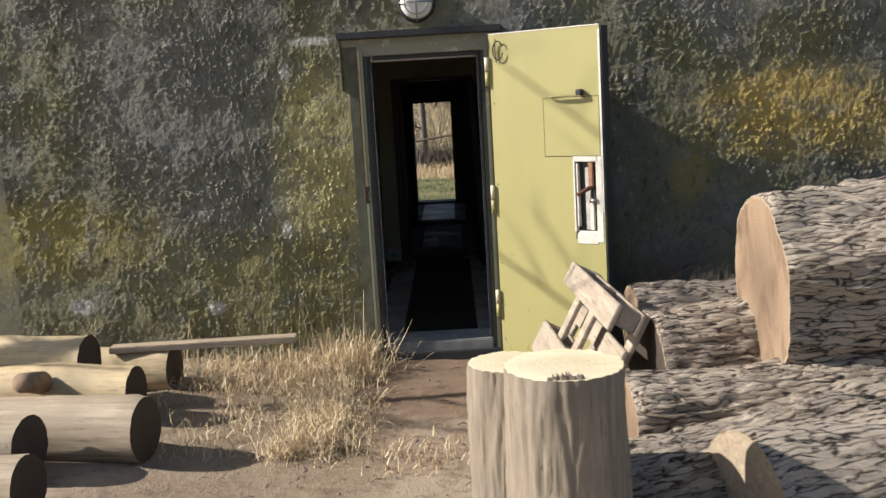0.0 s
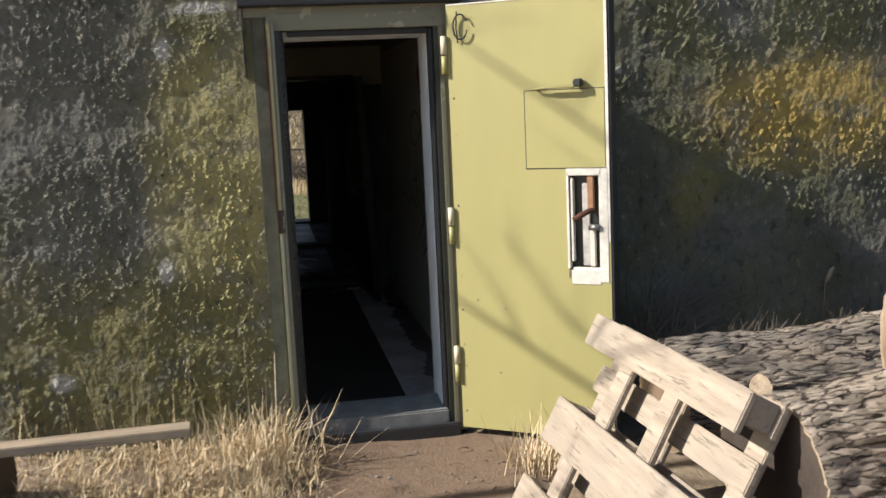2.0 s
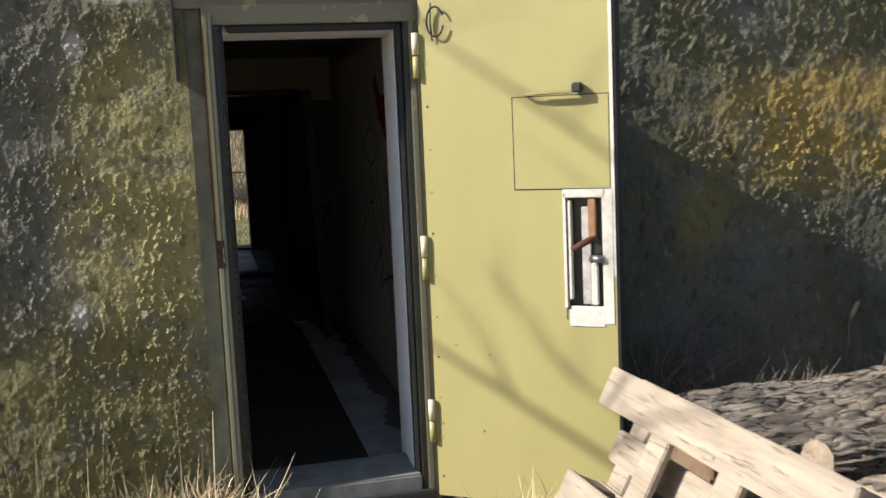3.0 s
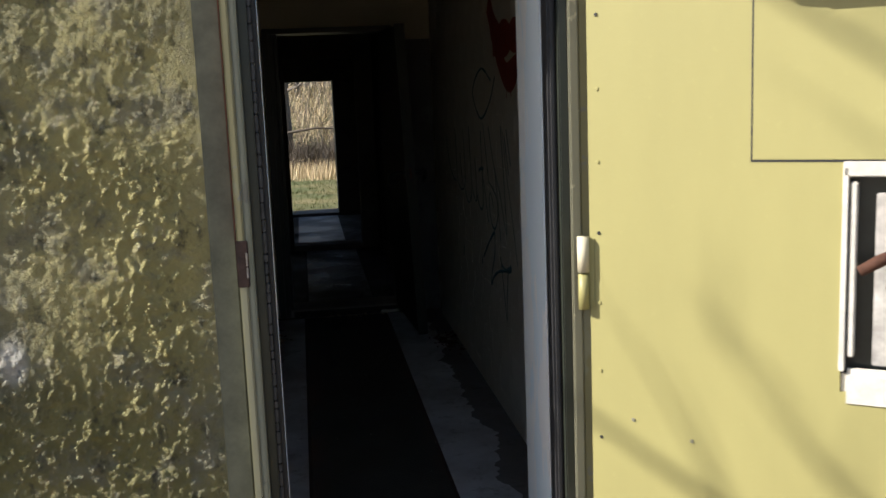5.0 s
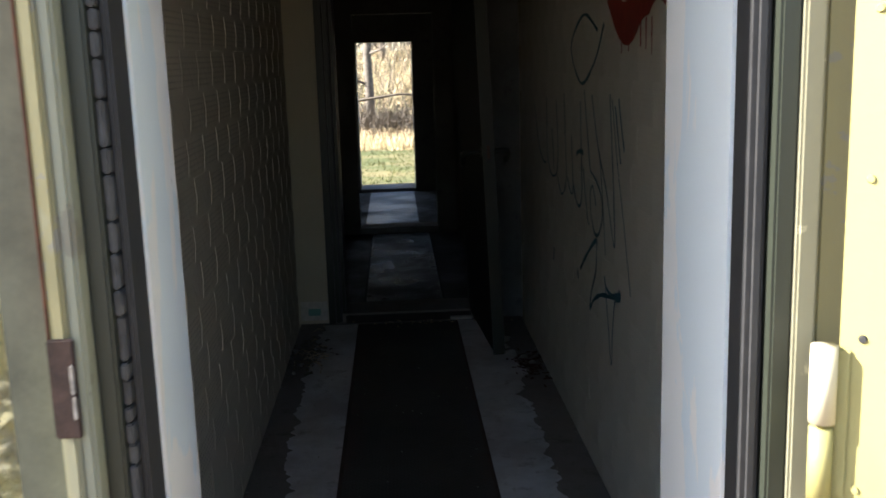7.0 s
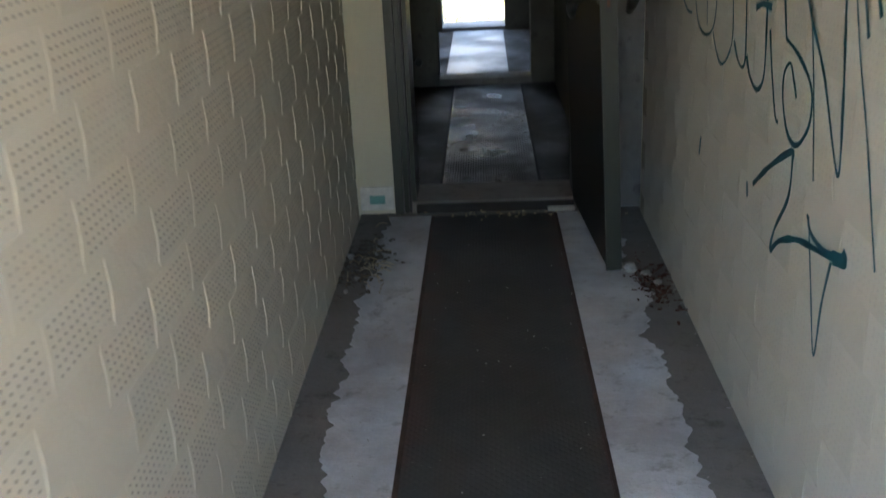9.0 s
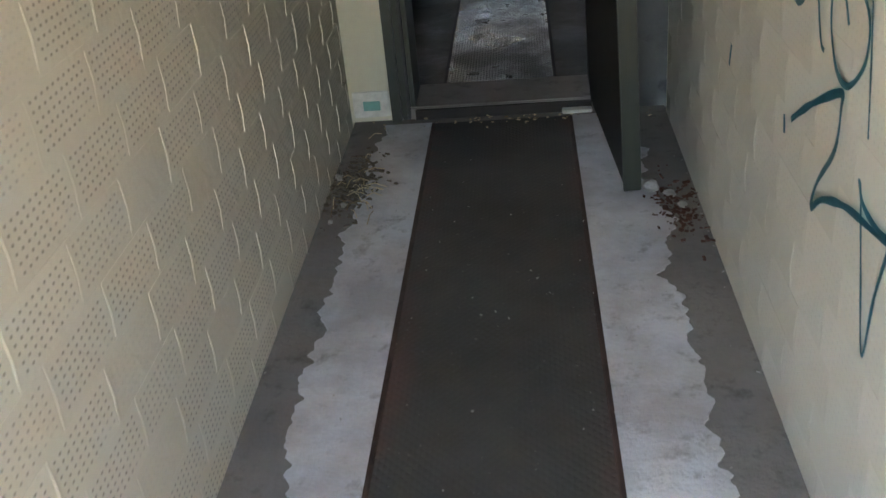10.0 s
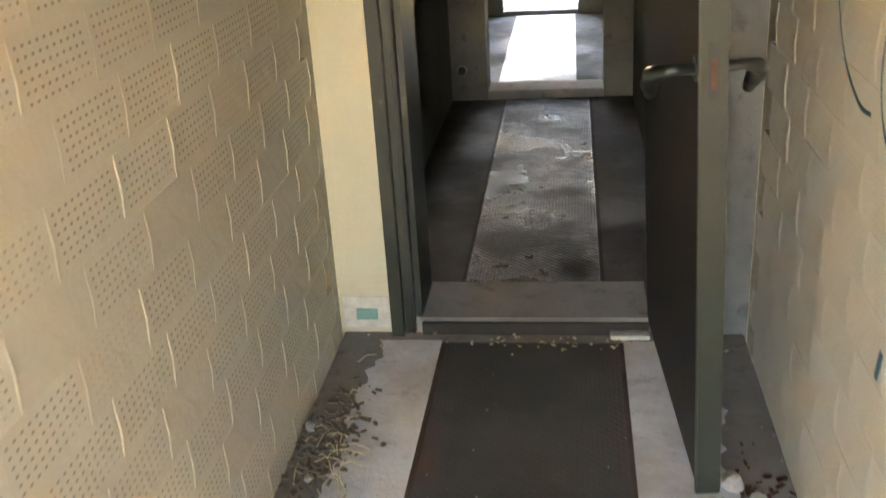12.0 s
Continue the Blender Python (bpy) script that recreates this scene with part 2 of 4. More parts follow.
def plain(name, col, rough=0.5, metal=0.0, var=0.3, scale=25):
    k = Mat(name, rough, metal)
    n = k.noise(scale, 5, 0.65)
    k.bump(n, 0.25, 0.003)
    return k.done(k.mix(k.ramp(n, 0.3, 0.7), col, tuple((1 - var) * x for x in col)))


FACADE = facade_material()
DIRT = dirt_material()
BARK = bark_material()
# the same bark in darker colours, standing for shade under the pile
BARK_SHADED = bark_material((0.26, 0.22, 0.19), (0.04, 0.032, 0.028))
WOOD_YELLOW = wood_material("barked_yellow_wood", (0.60, 0.47, 0.28), (0.44, 0.32, 0.17), 0.0, (0.07, 1, 1), 40)
STUMP_WOOD = wood_material("weathered_stump_wood", (0.34, 0.28, 0.21), (0.15, 0.115, 0.08), 0.0, (0.05, 1, 1), 46)
WOOD_GREY = wood_material("weathered_wood", (0.46, 0.37, 0.26), (0.23, 0.17, 0.115), 0.0, (0.06, 1, 1), 34)
PALLET_WOOD = wood_material("pallet_wood", (0.42, 0.35, 0.27), (0.24, 0.19, 0.14), 0.05, (1, 0.08, 1), 30)
END_ORANGE = endgrain_material("orange_end_grain", (0.30, 0.21, 0.135), (0.17, 0.098, 0.056))
END_PALE = endgrain_material("pale_end_grain", (0.93, 0.82, 0.57), (0.88, 0.72, 0.43))
RIM = wood_material("pale_inner_bark", (0.42, 0.33, 0.23), (0.28, 0.20, 0.13))
# sawn ends with the shade put into their colour
END_SHADED = endgrain_material("shaded_end_grain", (0.075, 0.055, 0.042), (0.05, 0.035, 0.026))
LEAF_PAINT = paint_material("yellow_green_paint", (0.37, 0.335, 0.136), (0.31, 0.26, 0.11), 0.45, 0.75)
FRAME_PAINT = paint_material("olive_frame_paint", (0.22, 0.21, 0.145), (0.36, 0.33, 0.22), 0.5, 0.62, rust=(0.16, 0.06, 0.025))
FRAME_YELLOW = paint_material("faded_yellow_paint", (0.27, 0.245, 0.13), (0.22, 0.21, 0.17), 0.55, 0.6, rust=(0.2, 0.08, 0.03), peel=(0.28, 0.27, 0.18))
FRAME_PALE = paint_material("pale_grey_green_paint", (0.25, 0.255, 0.19), (0.19, 0.18, 0.14), 0.55, 0.62, rust=(0.2, 0.08, 0.03))
SEAL = plain("black_rubber_seal", (0.03, 0.03, 0.032), 0.6)
REVEAL = paint_material("peeling_white_paint", (0.86, 0.86, 0.85), (0.55, 0.54, 0.5), 0.6, 0.68, streak=0.4, peel=(0.74, 0.82, 0.87))
CREAM = paint_material("cream_plaster_paint", (0.62, 0.56, 0.40), (0.45, 0.4, 0.3), 0.65, 0.7)
BRICK_SIDE = cream_brick_material(1)
# fewer holes; base tone raised for the light that reaches the right wall
BRICK_FILLED_LIT = cream_brick_material(1, 0.12, (0.70, 0.655, 0.56), (0.74, 0.69, 0.595))
MORTAR = plain("painted_mortar", (0.58, 0.53, 0.42), 0.8)
CEILING = concrete_material("grey_ceiling_plaster", (0.25, 0.24, 0.21), (0.20, 0.19, 0.17), (0.13, 0.12, 0.11))
FLOOR = concrete_material("dusty_concrete", (0.26, 0.235, 0.21), (0.20, 0.18, 0.16), (0.11, 0.09, 0.075))
WHITE_FLAKES = concrete_material("flaking_white_floor_paint", (0.74, 0.73, 0.74), (0.50, 0.47, 0.46), (0.27, 0.24, 0.215))
RUNNER = runner_material("dark_floor_runner", (0.055, 0.05, 0.042), (0.13, 0.06, 0.045))
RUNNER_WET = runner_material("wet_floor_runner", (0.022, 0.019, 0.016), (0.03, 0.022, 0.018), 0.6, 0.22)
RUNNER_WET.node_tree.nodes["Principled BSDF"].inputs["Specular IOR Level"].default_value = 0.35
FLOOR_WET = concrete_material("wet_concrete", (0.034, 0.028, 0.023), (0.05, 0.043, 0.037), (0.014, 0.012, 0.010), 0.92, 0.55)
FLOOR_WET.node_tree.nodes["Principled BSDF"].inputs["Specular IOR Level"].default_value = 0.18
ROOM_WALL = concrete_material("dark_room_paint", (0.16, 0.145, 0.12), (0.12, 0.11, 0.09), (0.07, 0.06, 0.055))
GREEN_STEEL = paint_material("dark_green_gloss_paint", (0.028, 0.033, 0.024), (0.06, 0.065, 0.05), 0.42, 0.68)
BROWN_LEAF = paint_material("dark_brown_gloss_paint", (0.022, 0.018, 0.015), (0.04, 0.035, 0.03), 0.6, 0.7)
BLACK_PLASTIC = plain("black_plastic", (0.03, 0.035, 0.03), 0.3)
STEEL = plain("worn_steel", (0.35, 0.34, 0.32), 0.4, 0.8)
RUST = plain("rusty_steel", (0.15, 0.062, 0.036), 0.85, 0.2, 0.6)
WHITE_PAINT = plain("chipped_white_paint", (0.72, 0.68, 0.60), 0.6, 0, 0.3)
LAMP_GLASS = plain("milky_lamp_glass", (0.72, 0.72, 0.70), 0.2, 0, 0.15)
TEAL = plain("teal_spray_paint", (0.008, 0.12, 0.16), 0.5)
RED_PAINT = plain("red_spray_paint", (0.33, 0.04, 0.025), 0.6)
STRAW_K = Mat("dry_straw", 0.8)
STRAW_R = STRAW_K.n.new("ShaderNodeNewGeometry").outputs["Random Per Island"]
STRAW = STRAW_K.done(STRAW_K.mix(STRAW_R, (0.74, 0.61, 0.41), STRAW_K.mix(STRAW_K.ramp(STRAW_R, 0.6, 0.95), (0.50, 0.36, 0.18), (0.20, 0.13, 0.07))))
TWIG = plain("grey_twig", (0.16, 0.13, 0.10), 0.9)
TRUNK = plain("grey_trunk_bark", (0.20, 0.17, 0.14), 0.9, 0, 0.5, 14)
RUBBLE = plain("pale_rubble", (0.55, 0.52, 0.47), 0.9, 0, 0.4)
GREEN_GRASS = plain("winter_grass", (0.13, 0.14, 0.04), 0.85, 0, 0.5, 3)


# ---- mesh helpers ----
def mesh_of(bm, name, mats, smooth=False):
    me = bpy.data.meshes.new(name)
    bm.to_mesh(me)
    bm.free()
    for m in mats if isinstance(mats, (list, tuple)) else (mats,):
        me.materials.append(m)
    if smooth:
        me.polygons.foreach_set("use_smooth", [True] * len(me.polygons))
    return me


def thing(name, label, category, m=None, kind="", group=""):
    ob = tagged(new(name), label, category, group, kind)
    ob.matrix_basis = m if m is not None else Matrix()
    return ob


def part(name, bm, mats, parent, label="", m=None, smooth=False):
    ob = new(name, mesh_of(bm, name, mats, smooth))
    ob.parent = parent
    if m is not None:
        ob.matrix_basis = m
    return tagged(ob, label) if label else ob


def single(name, bm, mats, label, category, kind="", m=None, smooth=False, group=""):
    ob = new(name, mesh_of(bm, name, mats, smooth))
    if m is not None:
        ob.matrix_basis = m
    return tagged(ob, label, category, group, kind)


def box(bm, x0, x1, y0, y1, z0, z1, bevel=0.0, m=None, mat=0):
    """A box between the given limits, with bevelled edges, added to bm."""
    t = bmesh.new()
    bmesh.ops.create_cube(t, size=1)
    bmesh.ops.transform(t, matrix=Matrix.Translation(((x0 + x1) / 2, (y0 + y1) / 2, (z0 + z1) / 2)) @ Matrix.Diagonal((x1 - x0, y1 - y0, z1 - z0, 1)), verts=t.verts)
    if bevel:
        bmesh.ops.bevel(t, geom=t.edges[:], offset=bevel, segments=2, affect="EDGES")
    return join(bm, t, m, mat)


def join(bm, t, m=None, mat=0):
    if m is not None:
        bmesh.ops.transform(t, matrix=m, verts=t.verts)
    for f in t.faces:
        f.material_index = mat
    me = bpy.data.meshes.new("t")
    t.to_mesh(me)
    t.free()
    bm.from_mesh(me)
    bpy.data.meshes.remove(me)
    return bm


def B(*a, **k):
    return box(bmesh.new(), *a, **k)


def tube(bm, pts, radii, sides=8, mat=0, cap=True):
    """A tube through pts, with a radius at each."""
    pts = [Vector(p) for p in pts]
    radii = radii if isinstance(radii, (list, tuple)) else [radii] * len(pts)
    rings, up = [], Vector((0.13, 0.21, 0.97))
    for i, p in enumerate(pts):
        d = (pts[min(i + 1, len(pts) - 1)] - pts[max(i - 1, 0)]).normalized()
        s = d.cross(up)
        s = (s if s.length > 0.05 else d.cross(Vector((1, 0, 0)))).normalized()
        u = s.cross(d)
        rings.append([bm.verts.new(p + radii[i] * (math.cos(a) * s + math.sin(a) * u)) for a in (2 * math.pi * j / sides for j in range(sides))])
    for a, b in zip(rings, rings[1:]):
        for j in range(sides):
            f = bm.faces.new((a[j], a[(j + 1) % sides], b[(j + 1) % sides], b[j]))
            f.material_index = mat
    if cap:
        for r in (rings[0][::-1], rings[-1]):
            bm.faces.new(r).material_index = mat
    return bm


def rough_grid(u0, u1, v0, v1, step, depth, place):
    """A dense sheet with a lumpy relief; place(u, v, h) gives the point."""
    nu, nv = int((u1 - u0) / step) + 1, int((v1 - v0) / step) + 1
    pts, faces = [], []
    for j in range(nv + 1):
        for i in range(nu + 1):
            u, v = u0 + (u1 - u0) * i / nu, v0 + (v1 - v0) * j / nv
            p = Vector((u * 7, v * 7, 0.3))
            keep = 0.25 + 0.75 * min(1, max(0, 0.5 + 2.0 * noise.fractal(Vector((u * 3.1, v * 2.6, 9)), 0.8, 2.2, 3)))
            w = 0.35 * noise.noise(Vector((u * 16, v * 16, 2)))
            lump = max(0, 0.62 - noise.voronoi(Vector((u * 58 + w, v * 42 - w, 3)))[0][0]) * (0.35 + 1.3 * max(0, 0.5 + noise.noise(Vector((u * 13, v * 10, 5)))))
            f = noise.fractal(Vector((u * 46, v * 32, 1.7)), 0.2, 2.3, 4)
            h = noise.fractal(p, 1.0, 2.1, 3) * 0.28 + keep * (0.6 * lump + 0.6 * max(0, f) - 0.15 * max(0, -f))
            pts.append(place(u, v, h * depth))
    for j in range(nv):
        for i in range(nu):
            a = j * (nu + 1) + i
            faces.append((a, a + 1, a + nu + 2, a + nu + 1))
    return pts, faces


def sheet(name, pts, faces, mat, smooth=True):
    me = bpy.data.meshes.new(name)
    me.from_pydata(pts, [], faces)
    me.materials.append(mat)
    me.polygons.foreach_set("use_smooth", [smooth] * len(faces))
    return me


# ---- the plan ----
GROUND = 0.15          # outside, before the door
INSIDE = 0.04          # floor of the corridor
XL, XR = -0.575, 0.69  # corridor walls
Y1, Y2, Y3, Y4 = 0.36, 4.52, 7.4, 10.05  # inner face of the front wall, the partitions, the far wall
TOP = 2.25             # ceiling
OUT_Y = 10.45

# ---- large structure ----
def ground_sheet():
    pts, faces = [], []
    xs = [-60, -30, -15, -9, -6] + [-4.5 + 0.15 * i for i in range(61)] + [6, 9, 15, 30, 60]
    ys = [-60, -30, -16, -10] + [-7.5 + 0.15 * i for i in range(51)] + [1.5, 4, 7, 9.9] + [10.3 + 0.3 * i for i in range(20)] + [17, 19, 21, 23, 25, 28, 36, 48, 70]
    for y in ys:
        for x in xs:
            z = GROUND + 0.03 * noise.noise(Vector((x * 0.9, y * 0.9, 1))) + 0.015 * noise.noise(Vector((x * 5, y * 5, 2)))
            if -4 < y < 0.1:
                z += 0.07 * min(1, max(0, (-0.8 - x) / 0.7))
            if y > 10:
                z = 0.01 + 0.02 * noise.noise(Vector((x, y, 3)))
            if y > 17:
                z += 0.15 * min(y - 17, 11)
            if 0.1 < y < 10.2:
                z = -0.35
            pts.append((x, y, z))
    n = len(xs)
    for j in range(len(ys) - 1):
        for i in range(n - 1):
            a = j * n + i
            faces.append((a, a + 1, a + n + 1, a + n))
    return tagged(new("ground", sheet("ground", pts, faces, DIRT)), "dry trodden dirt ground with scattered straw", "ground", kind="structure")


ground_sheet()

# front wall: three blocks round the opening, with a rough-cast face
OX0, OX1, OZ0, OZ1 = -0.365, 0.48, 0.13, 2.14
front = thing("wall_front", "dark rough-cast bunker wall with ochre camouflage patches", "wall", kind="structure")
part("core_left", B(-9, OX0, 0.03, Y1, -0.4, 4.2), FACADE, front)
part("core_right", B(OX1, 9, 0.03, Y1, -0.4, 4.2), FACADE, front)
part("core_top", B(OX0, OX1, 0.03, Y1, OZ1, 4.2), FACADE, front)


def facing(name, u0, u1, v0, v1, step):
    def place(u, v, h):
        edge = min(1, max(0, 6 * max(OX0 - u, u - OX1, v - OZ1))) if -0.6 < u < 0.7 else 1
        return (u, -0.012 - max(-0.012, h) * edge, v)
    pts, faces = rough_grid(u0, u1, v0, v1, step, 0.0165, place)
    # wound so that they face outwards
    ob = new(name, sheet(name, pts, faces, FACADE))
    ob.parent = front


facing("roughcast_left", -2.6, -1.35, 0.0, 2.6, 0.0095)
facing("roughcast_left", -1.35, OX0, 0.0, 2.6, 0.006)
facing("roughcast_right", OX1, 3.4, 0.0, 2.6, 0.0095)
facing("roughcast_top", OX0, OX1, OZ1, 2.6, 0.011)
facing("roughcast_far_left", -9, -2.6, -0.1, 2.6, 0.09)
facing("roughcast_far_right", 3.4, 9, -0.1, 2.6, 0.09)
facing("roughcast_above", -9, 9, 2.6, 4.2, 0.12)

# walls of the passage behind, its floor and ceiling
single("wall_left", B(XL - 0.3, XL - 0.012, Y1, Y4 + 0.4, -0.3, TOP + 0.2), MORTAR, "cream painted brick corridor wall", "wall", "structure")
wall_left = bpy.data.objects["wall_left"]
single("wall_right", B(XR + 0.012, XR + 0.3, Y1, Y4 + 0.4, -0.3, TOP + 0.2), MORTAR, "cream painted brick corridor wall with graffiti", "wall", "structure")
wall_right = bpy.data.objects["wall_right"]
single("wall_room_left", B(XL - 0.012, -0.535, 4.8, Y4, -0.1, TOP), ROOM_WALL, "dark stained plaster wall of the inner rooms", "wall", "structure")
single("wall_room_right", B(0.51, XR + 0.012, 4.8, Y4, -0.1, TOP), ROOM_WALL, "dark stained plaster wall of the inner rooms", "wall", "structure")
single("ceiling", B(XL - 0.3, XR + 0.3, 0.03, Y4 + 0.4, TOP, TOP + 0.25), CEILING, "grey plastered corridor ceiling", "ceiling", "structure")
single("floor", B(XL, XR, 0.26, 4.6, -0.2, INSIDE), FLOOR, "dusty worn concrete corridor floor", "floor", "structure")
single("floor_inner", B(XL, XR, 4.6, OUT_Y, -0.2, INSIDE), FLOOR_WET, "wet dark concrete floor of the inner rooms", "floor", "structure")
single("roof", B(-9, 9, 0.03, 10.4, 4.2, 4.5), CEILING, "earth-coloured flat bunker roof slab", "roof", "structure")


def partition(name, y0, y1, x0, x1, z0, z1, mat, label):
    ob = thing(name, label, "wall", kind="structure")
    part("pier_left", B(XL - 0.012, x0, y0, y1, -0.1, TOP), mat, ob)
    part("pier_right", B(x1, XR + 0.012, y0, y1, -0.1, TOP), mat, ob)
    part("head", B(x0, x1, y0, y1, z1, TOP), mat, ob)
    part("threshold", B(x0, x1, y0, y1, -0.1, z0, 0.006), FLOOR, ob, "scuffed concrete threshold")
    return ob


partition("wall_partition", Y2, 4.8, -0.40, 0.44, 0.09, 1.98, CREAM, "cream painted partition wall with a doorway")
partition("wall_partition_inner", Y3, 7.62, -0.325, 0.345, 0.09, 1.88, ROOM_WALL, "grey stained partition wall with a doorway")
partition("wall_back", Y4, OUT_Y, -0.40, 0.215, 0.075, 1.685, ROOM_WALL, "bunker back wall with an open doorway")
single("wall_back_left", B(-9, XL - 0.3, 10.05, 10.4, -0.4, 4.2), FACADE, "dark rough bunker back wall", "wall", "structure")
single("wall_back_right", B(XR + 0.3, 9, 10.05, 10.4, -0.4, 4.2), FACADE, "dark rough bunker back wall", "wall", "structure")
single("wall_back_top", B(XL - 0.3, XR + 0.3, 10.05, 10.4, TOP, 4.2), FACADE, "dark rough bunker back wall", "wall", "structure")


def prism(x0, x1, x0b, x1b, y0, y1, z0, z1):
    """A block whose sides run from (x0, x1) at y0 to (x0b, x1b) at y1."""
    bm = bmesh.new()
    v = [bm.verts.new(p) for z in (z0, z1) for p in ((x0, y0, z), (x1, y0, z), (x1b, y1, z), (x0b, y1, z))]
    for f in ((3, 2, 1, 0), (4, 5, 6, 7), (0, 1, 5, 4), (1, 2, 6, 5), (2, 3, 7, 6), (3, 0, 4, 7)):
        bm.faces.new([v[i] for i in f])
    return bm


# ---- entrance: reveals, steel frame, lintel ----
reveal = thing("reveal", "peeling white painted door reveal", "door reveal", kind="structure")
part("reveal_left", prism(OX0, -0.274, OX0, -0.306, 0.055, Y1 + 0.006, 0.1, OZ1), REVEAL, reveal)
part("reveal_right", prism(0.376, OX1, 0.388, OX1, 0.055, Y1 + 0.006, 0.1, OZ1), REVEAL, reveal)
part("reveal_top", B(-0.3, 0.42, 0.055, Y1, 2.035, OZ1), REVEAL, reveal)

door_frame = thing("door_frame", "steel door frame with faded olive and yellow paint", "door frame", kind="structure")
part("plaster_band", B(-0.412, -0.350, -0.022, 0.04, 0.13, 2.12, 0.006), plain("grey_plaster", (0.115, 0.118, 0.085), 0.85, 0, 0.5, 12), door_frame, "smooth grey plaster band")
part("jamb", B(-0.349, -0.331, -0.062, 0.05, 0.15, 2.10, 0.004), FRAME_YELLOW, door_frame, "faded yellow steel jamb with rust")
part("jamb", B(-0.3305, -0.315, -0.060, 0.05, 0.15, 2.10, 0.004), FRAME_PALE, door_frame, "pale grey-green painted jamb strip")
part("rust_edge", B(-0.3525, -0.3495, -0.0605, 0.02, 1.26, 2.06, 0.001), RUST, door_frame, "rusty edge of the jamb")
part("jamb", B(0.398, 0.420, -0.028, 0.05, 0.15, 2.10, 0.003), GREEN_STEEL, door_frame, "dark green inner jamb strip")
part("jamb", B(0.4205, 0.444, -0.035, 0.05, 0.15, 2.10, 0.003), FRAME_PAINT, door_frame, "olive painted steel jamb")
part("jamb", B(0.4445, 0.478, -0.03, 0.05, 0.15, 2.10, 0.003), FRAME_YELLOW, door_frame, "faded yellow steel jamb strip")
part("head_rail", B(-0.349, 0.478, -0.037, 0.05, 2.06, 2.135, 0.004), FRAME_PAINT, door_frame)
part("jamb_return", B(-0.3145, -0.294, -0.034, 0.05, 0.15, 2.058, 0.003), GREEN_STEEL, door_frame, "dark green jamb return")
part("rubber_seal", B(-0.2845, -0.276, -0.012, 0.05, 0.26, 2.058, 0.003), SEAL, door_frame, "black rubber lip")
g = random.Random(12)
bm = bmesh.new()
z = 0.26
while z < 2.05:
    h = g.uniform(0.018, 0.05)
    box(bm, -0.2935, -0.285 + g.uniform(-0.001, 0.001), -0.022 - g.uniform(0, 0.004), 0.03, z, min(z + h - 0.0015, 2.057), 0.002)
    z += h
part("rubber_seal", bm, plain("cracked_grey_rubber", (0.075, 0.075, 0.078), 0.55, 0, 0.7, 60), door_frame, "cracked grey rubber seal in short lengths")
part("rubber_seal", B(0.377, 0.396, -0.012, 0.05, 0.26, 2.058, 0.006), SEAL, door_frame, "cracked black rubber seal")
part("rubber_seal", B(-0.26, 0.375, -0.012, 0.05, 2.035, 2.058, 0.006), SEAL, door_frame)
part("sill", B(-0.296, 0.396, -0.03, 0.26, 0.14, 0.262, 0.008), plain("blue_grey_worn_paint", (0.26, 0.27, 0.26), 0.6, 0, 0.5, 9), door_frame, "scuffed grey steel sill")
part("sill_lip", B(-0.30, 0.44, -0.07, -0.032, 0.10, 0.20, 0.006), SEAL, door_frame, "dark steel sill lip")
part("strike_plate", B(-0.352, -0.325, -0.0665, -0.0615, 1.165, 1.27, 0.002), plain("dark_flaking_rust", (0.05, 0.026, 0.02), 0.9, 0.0, 0.7, 50), door_frame, "rusty strike plate")
for z, d, h in ((1.186, 0.002, 0.024), (1.213, 0.003, 0.03)):
    part("strike_tongue", B(-0.331, -0.3265, -0.0668 - d, -0.0662, z, z + h, 0.001), plain("chalky_zinc", (0.34, 0.31, 0.28), 0.8, 0, 0.6, 70), door_frame, "crumbled pale strike edge")

lintel = thing("lintel", "dark steel drip lintel over the door", "lintel", kind="structure")
part("drip_rail", B(-0.465, 0.53, -0.085, 0.03, 2.165, 2.205, 0.005), SEAL, lintel)
part("drip_back", B(-0.45, 0.50, -0.03, 0.03, 2.12, 2.164, 0.004), FRAME_PAINT, lintel)
part("drip_end", B(-0.452, -0.444, -0.04, 0.03, 1.86, 2.163, 0.002), SEAL, lintel)

# lamp over the door
lamp = thing("bulkhead_lamp", "round caged wall lamp with milky glass", "wall lamp", pose(0.03, -0.03, 2.36, 90))
bm = bmesh.new()
bmesh.ops.create_cone(bm, cap_ends=True, segments=32, radius1=0.118, radius2=0.105, depth=0.05)
part("lamp_base", bm, SEAL, lamp, "dark lamp housing")
bm = bmesh.new()
bmesh.ops.create_uvsphere(bm, u_segments=28, v_segments=14, radius=0.098)
bmesh.ops.transform(bm, matrix=pose(0, 0, 0.02) @ Matrix.Diagonal((1, 1, 0.55, 1)), verts=bm.verts)
part("glass", bm, LAMP_GLASS, lamp, "milky glass dome", smooth=True)
for ang in (0, 90):
    bm = bmesh.new()
    tube(bm, [(0.106 * math.cos(a), 0, 0.022 + 0.068 * math.sin(a)) for a in (math.pi * i / 12 for i in range(13))], 0.005, 6)
    part("cage_wire", bm, STEEL, lamp, m=pose(0, 0, 0, 0, 0, ang))
bm = bmesh.new()
tube(bm, [(0.07 * math.cos(a), 0.07 * math.sin(a), 0.072) for a in (2 * math.pi * i / 24 for i in range(25))], 0.004, 6)
part("cage_ring", bm, STEEL, lamp)

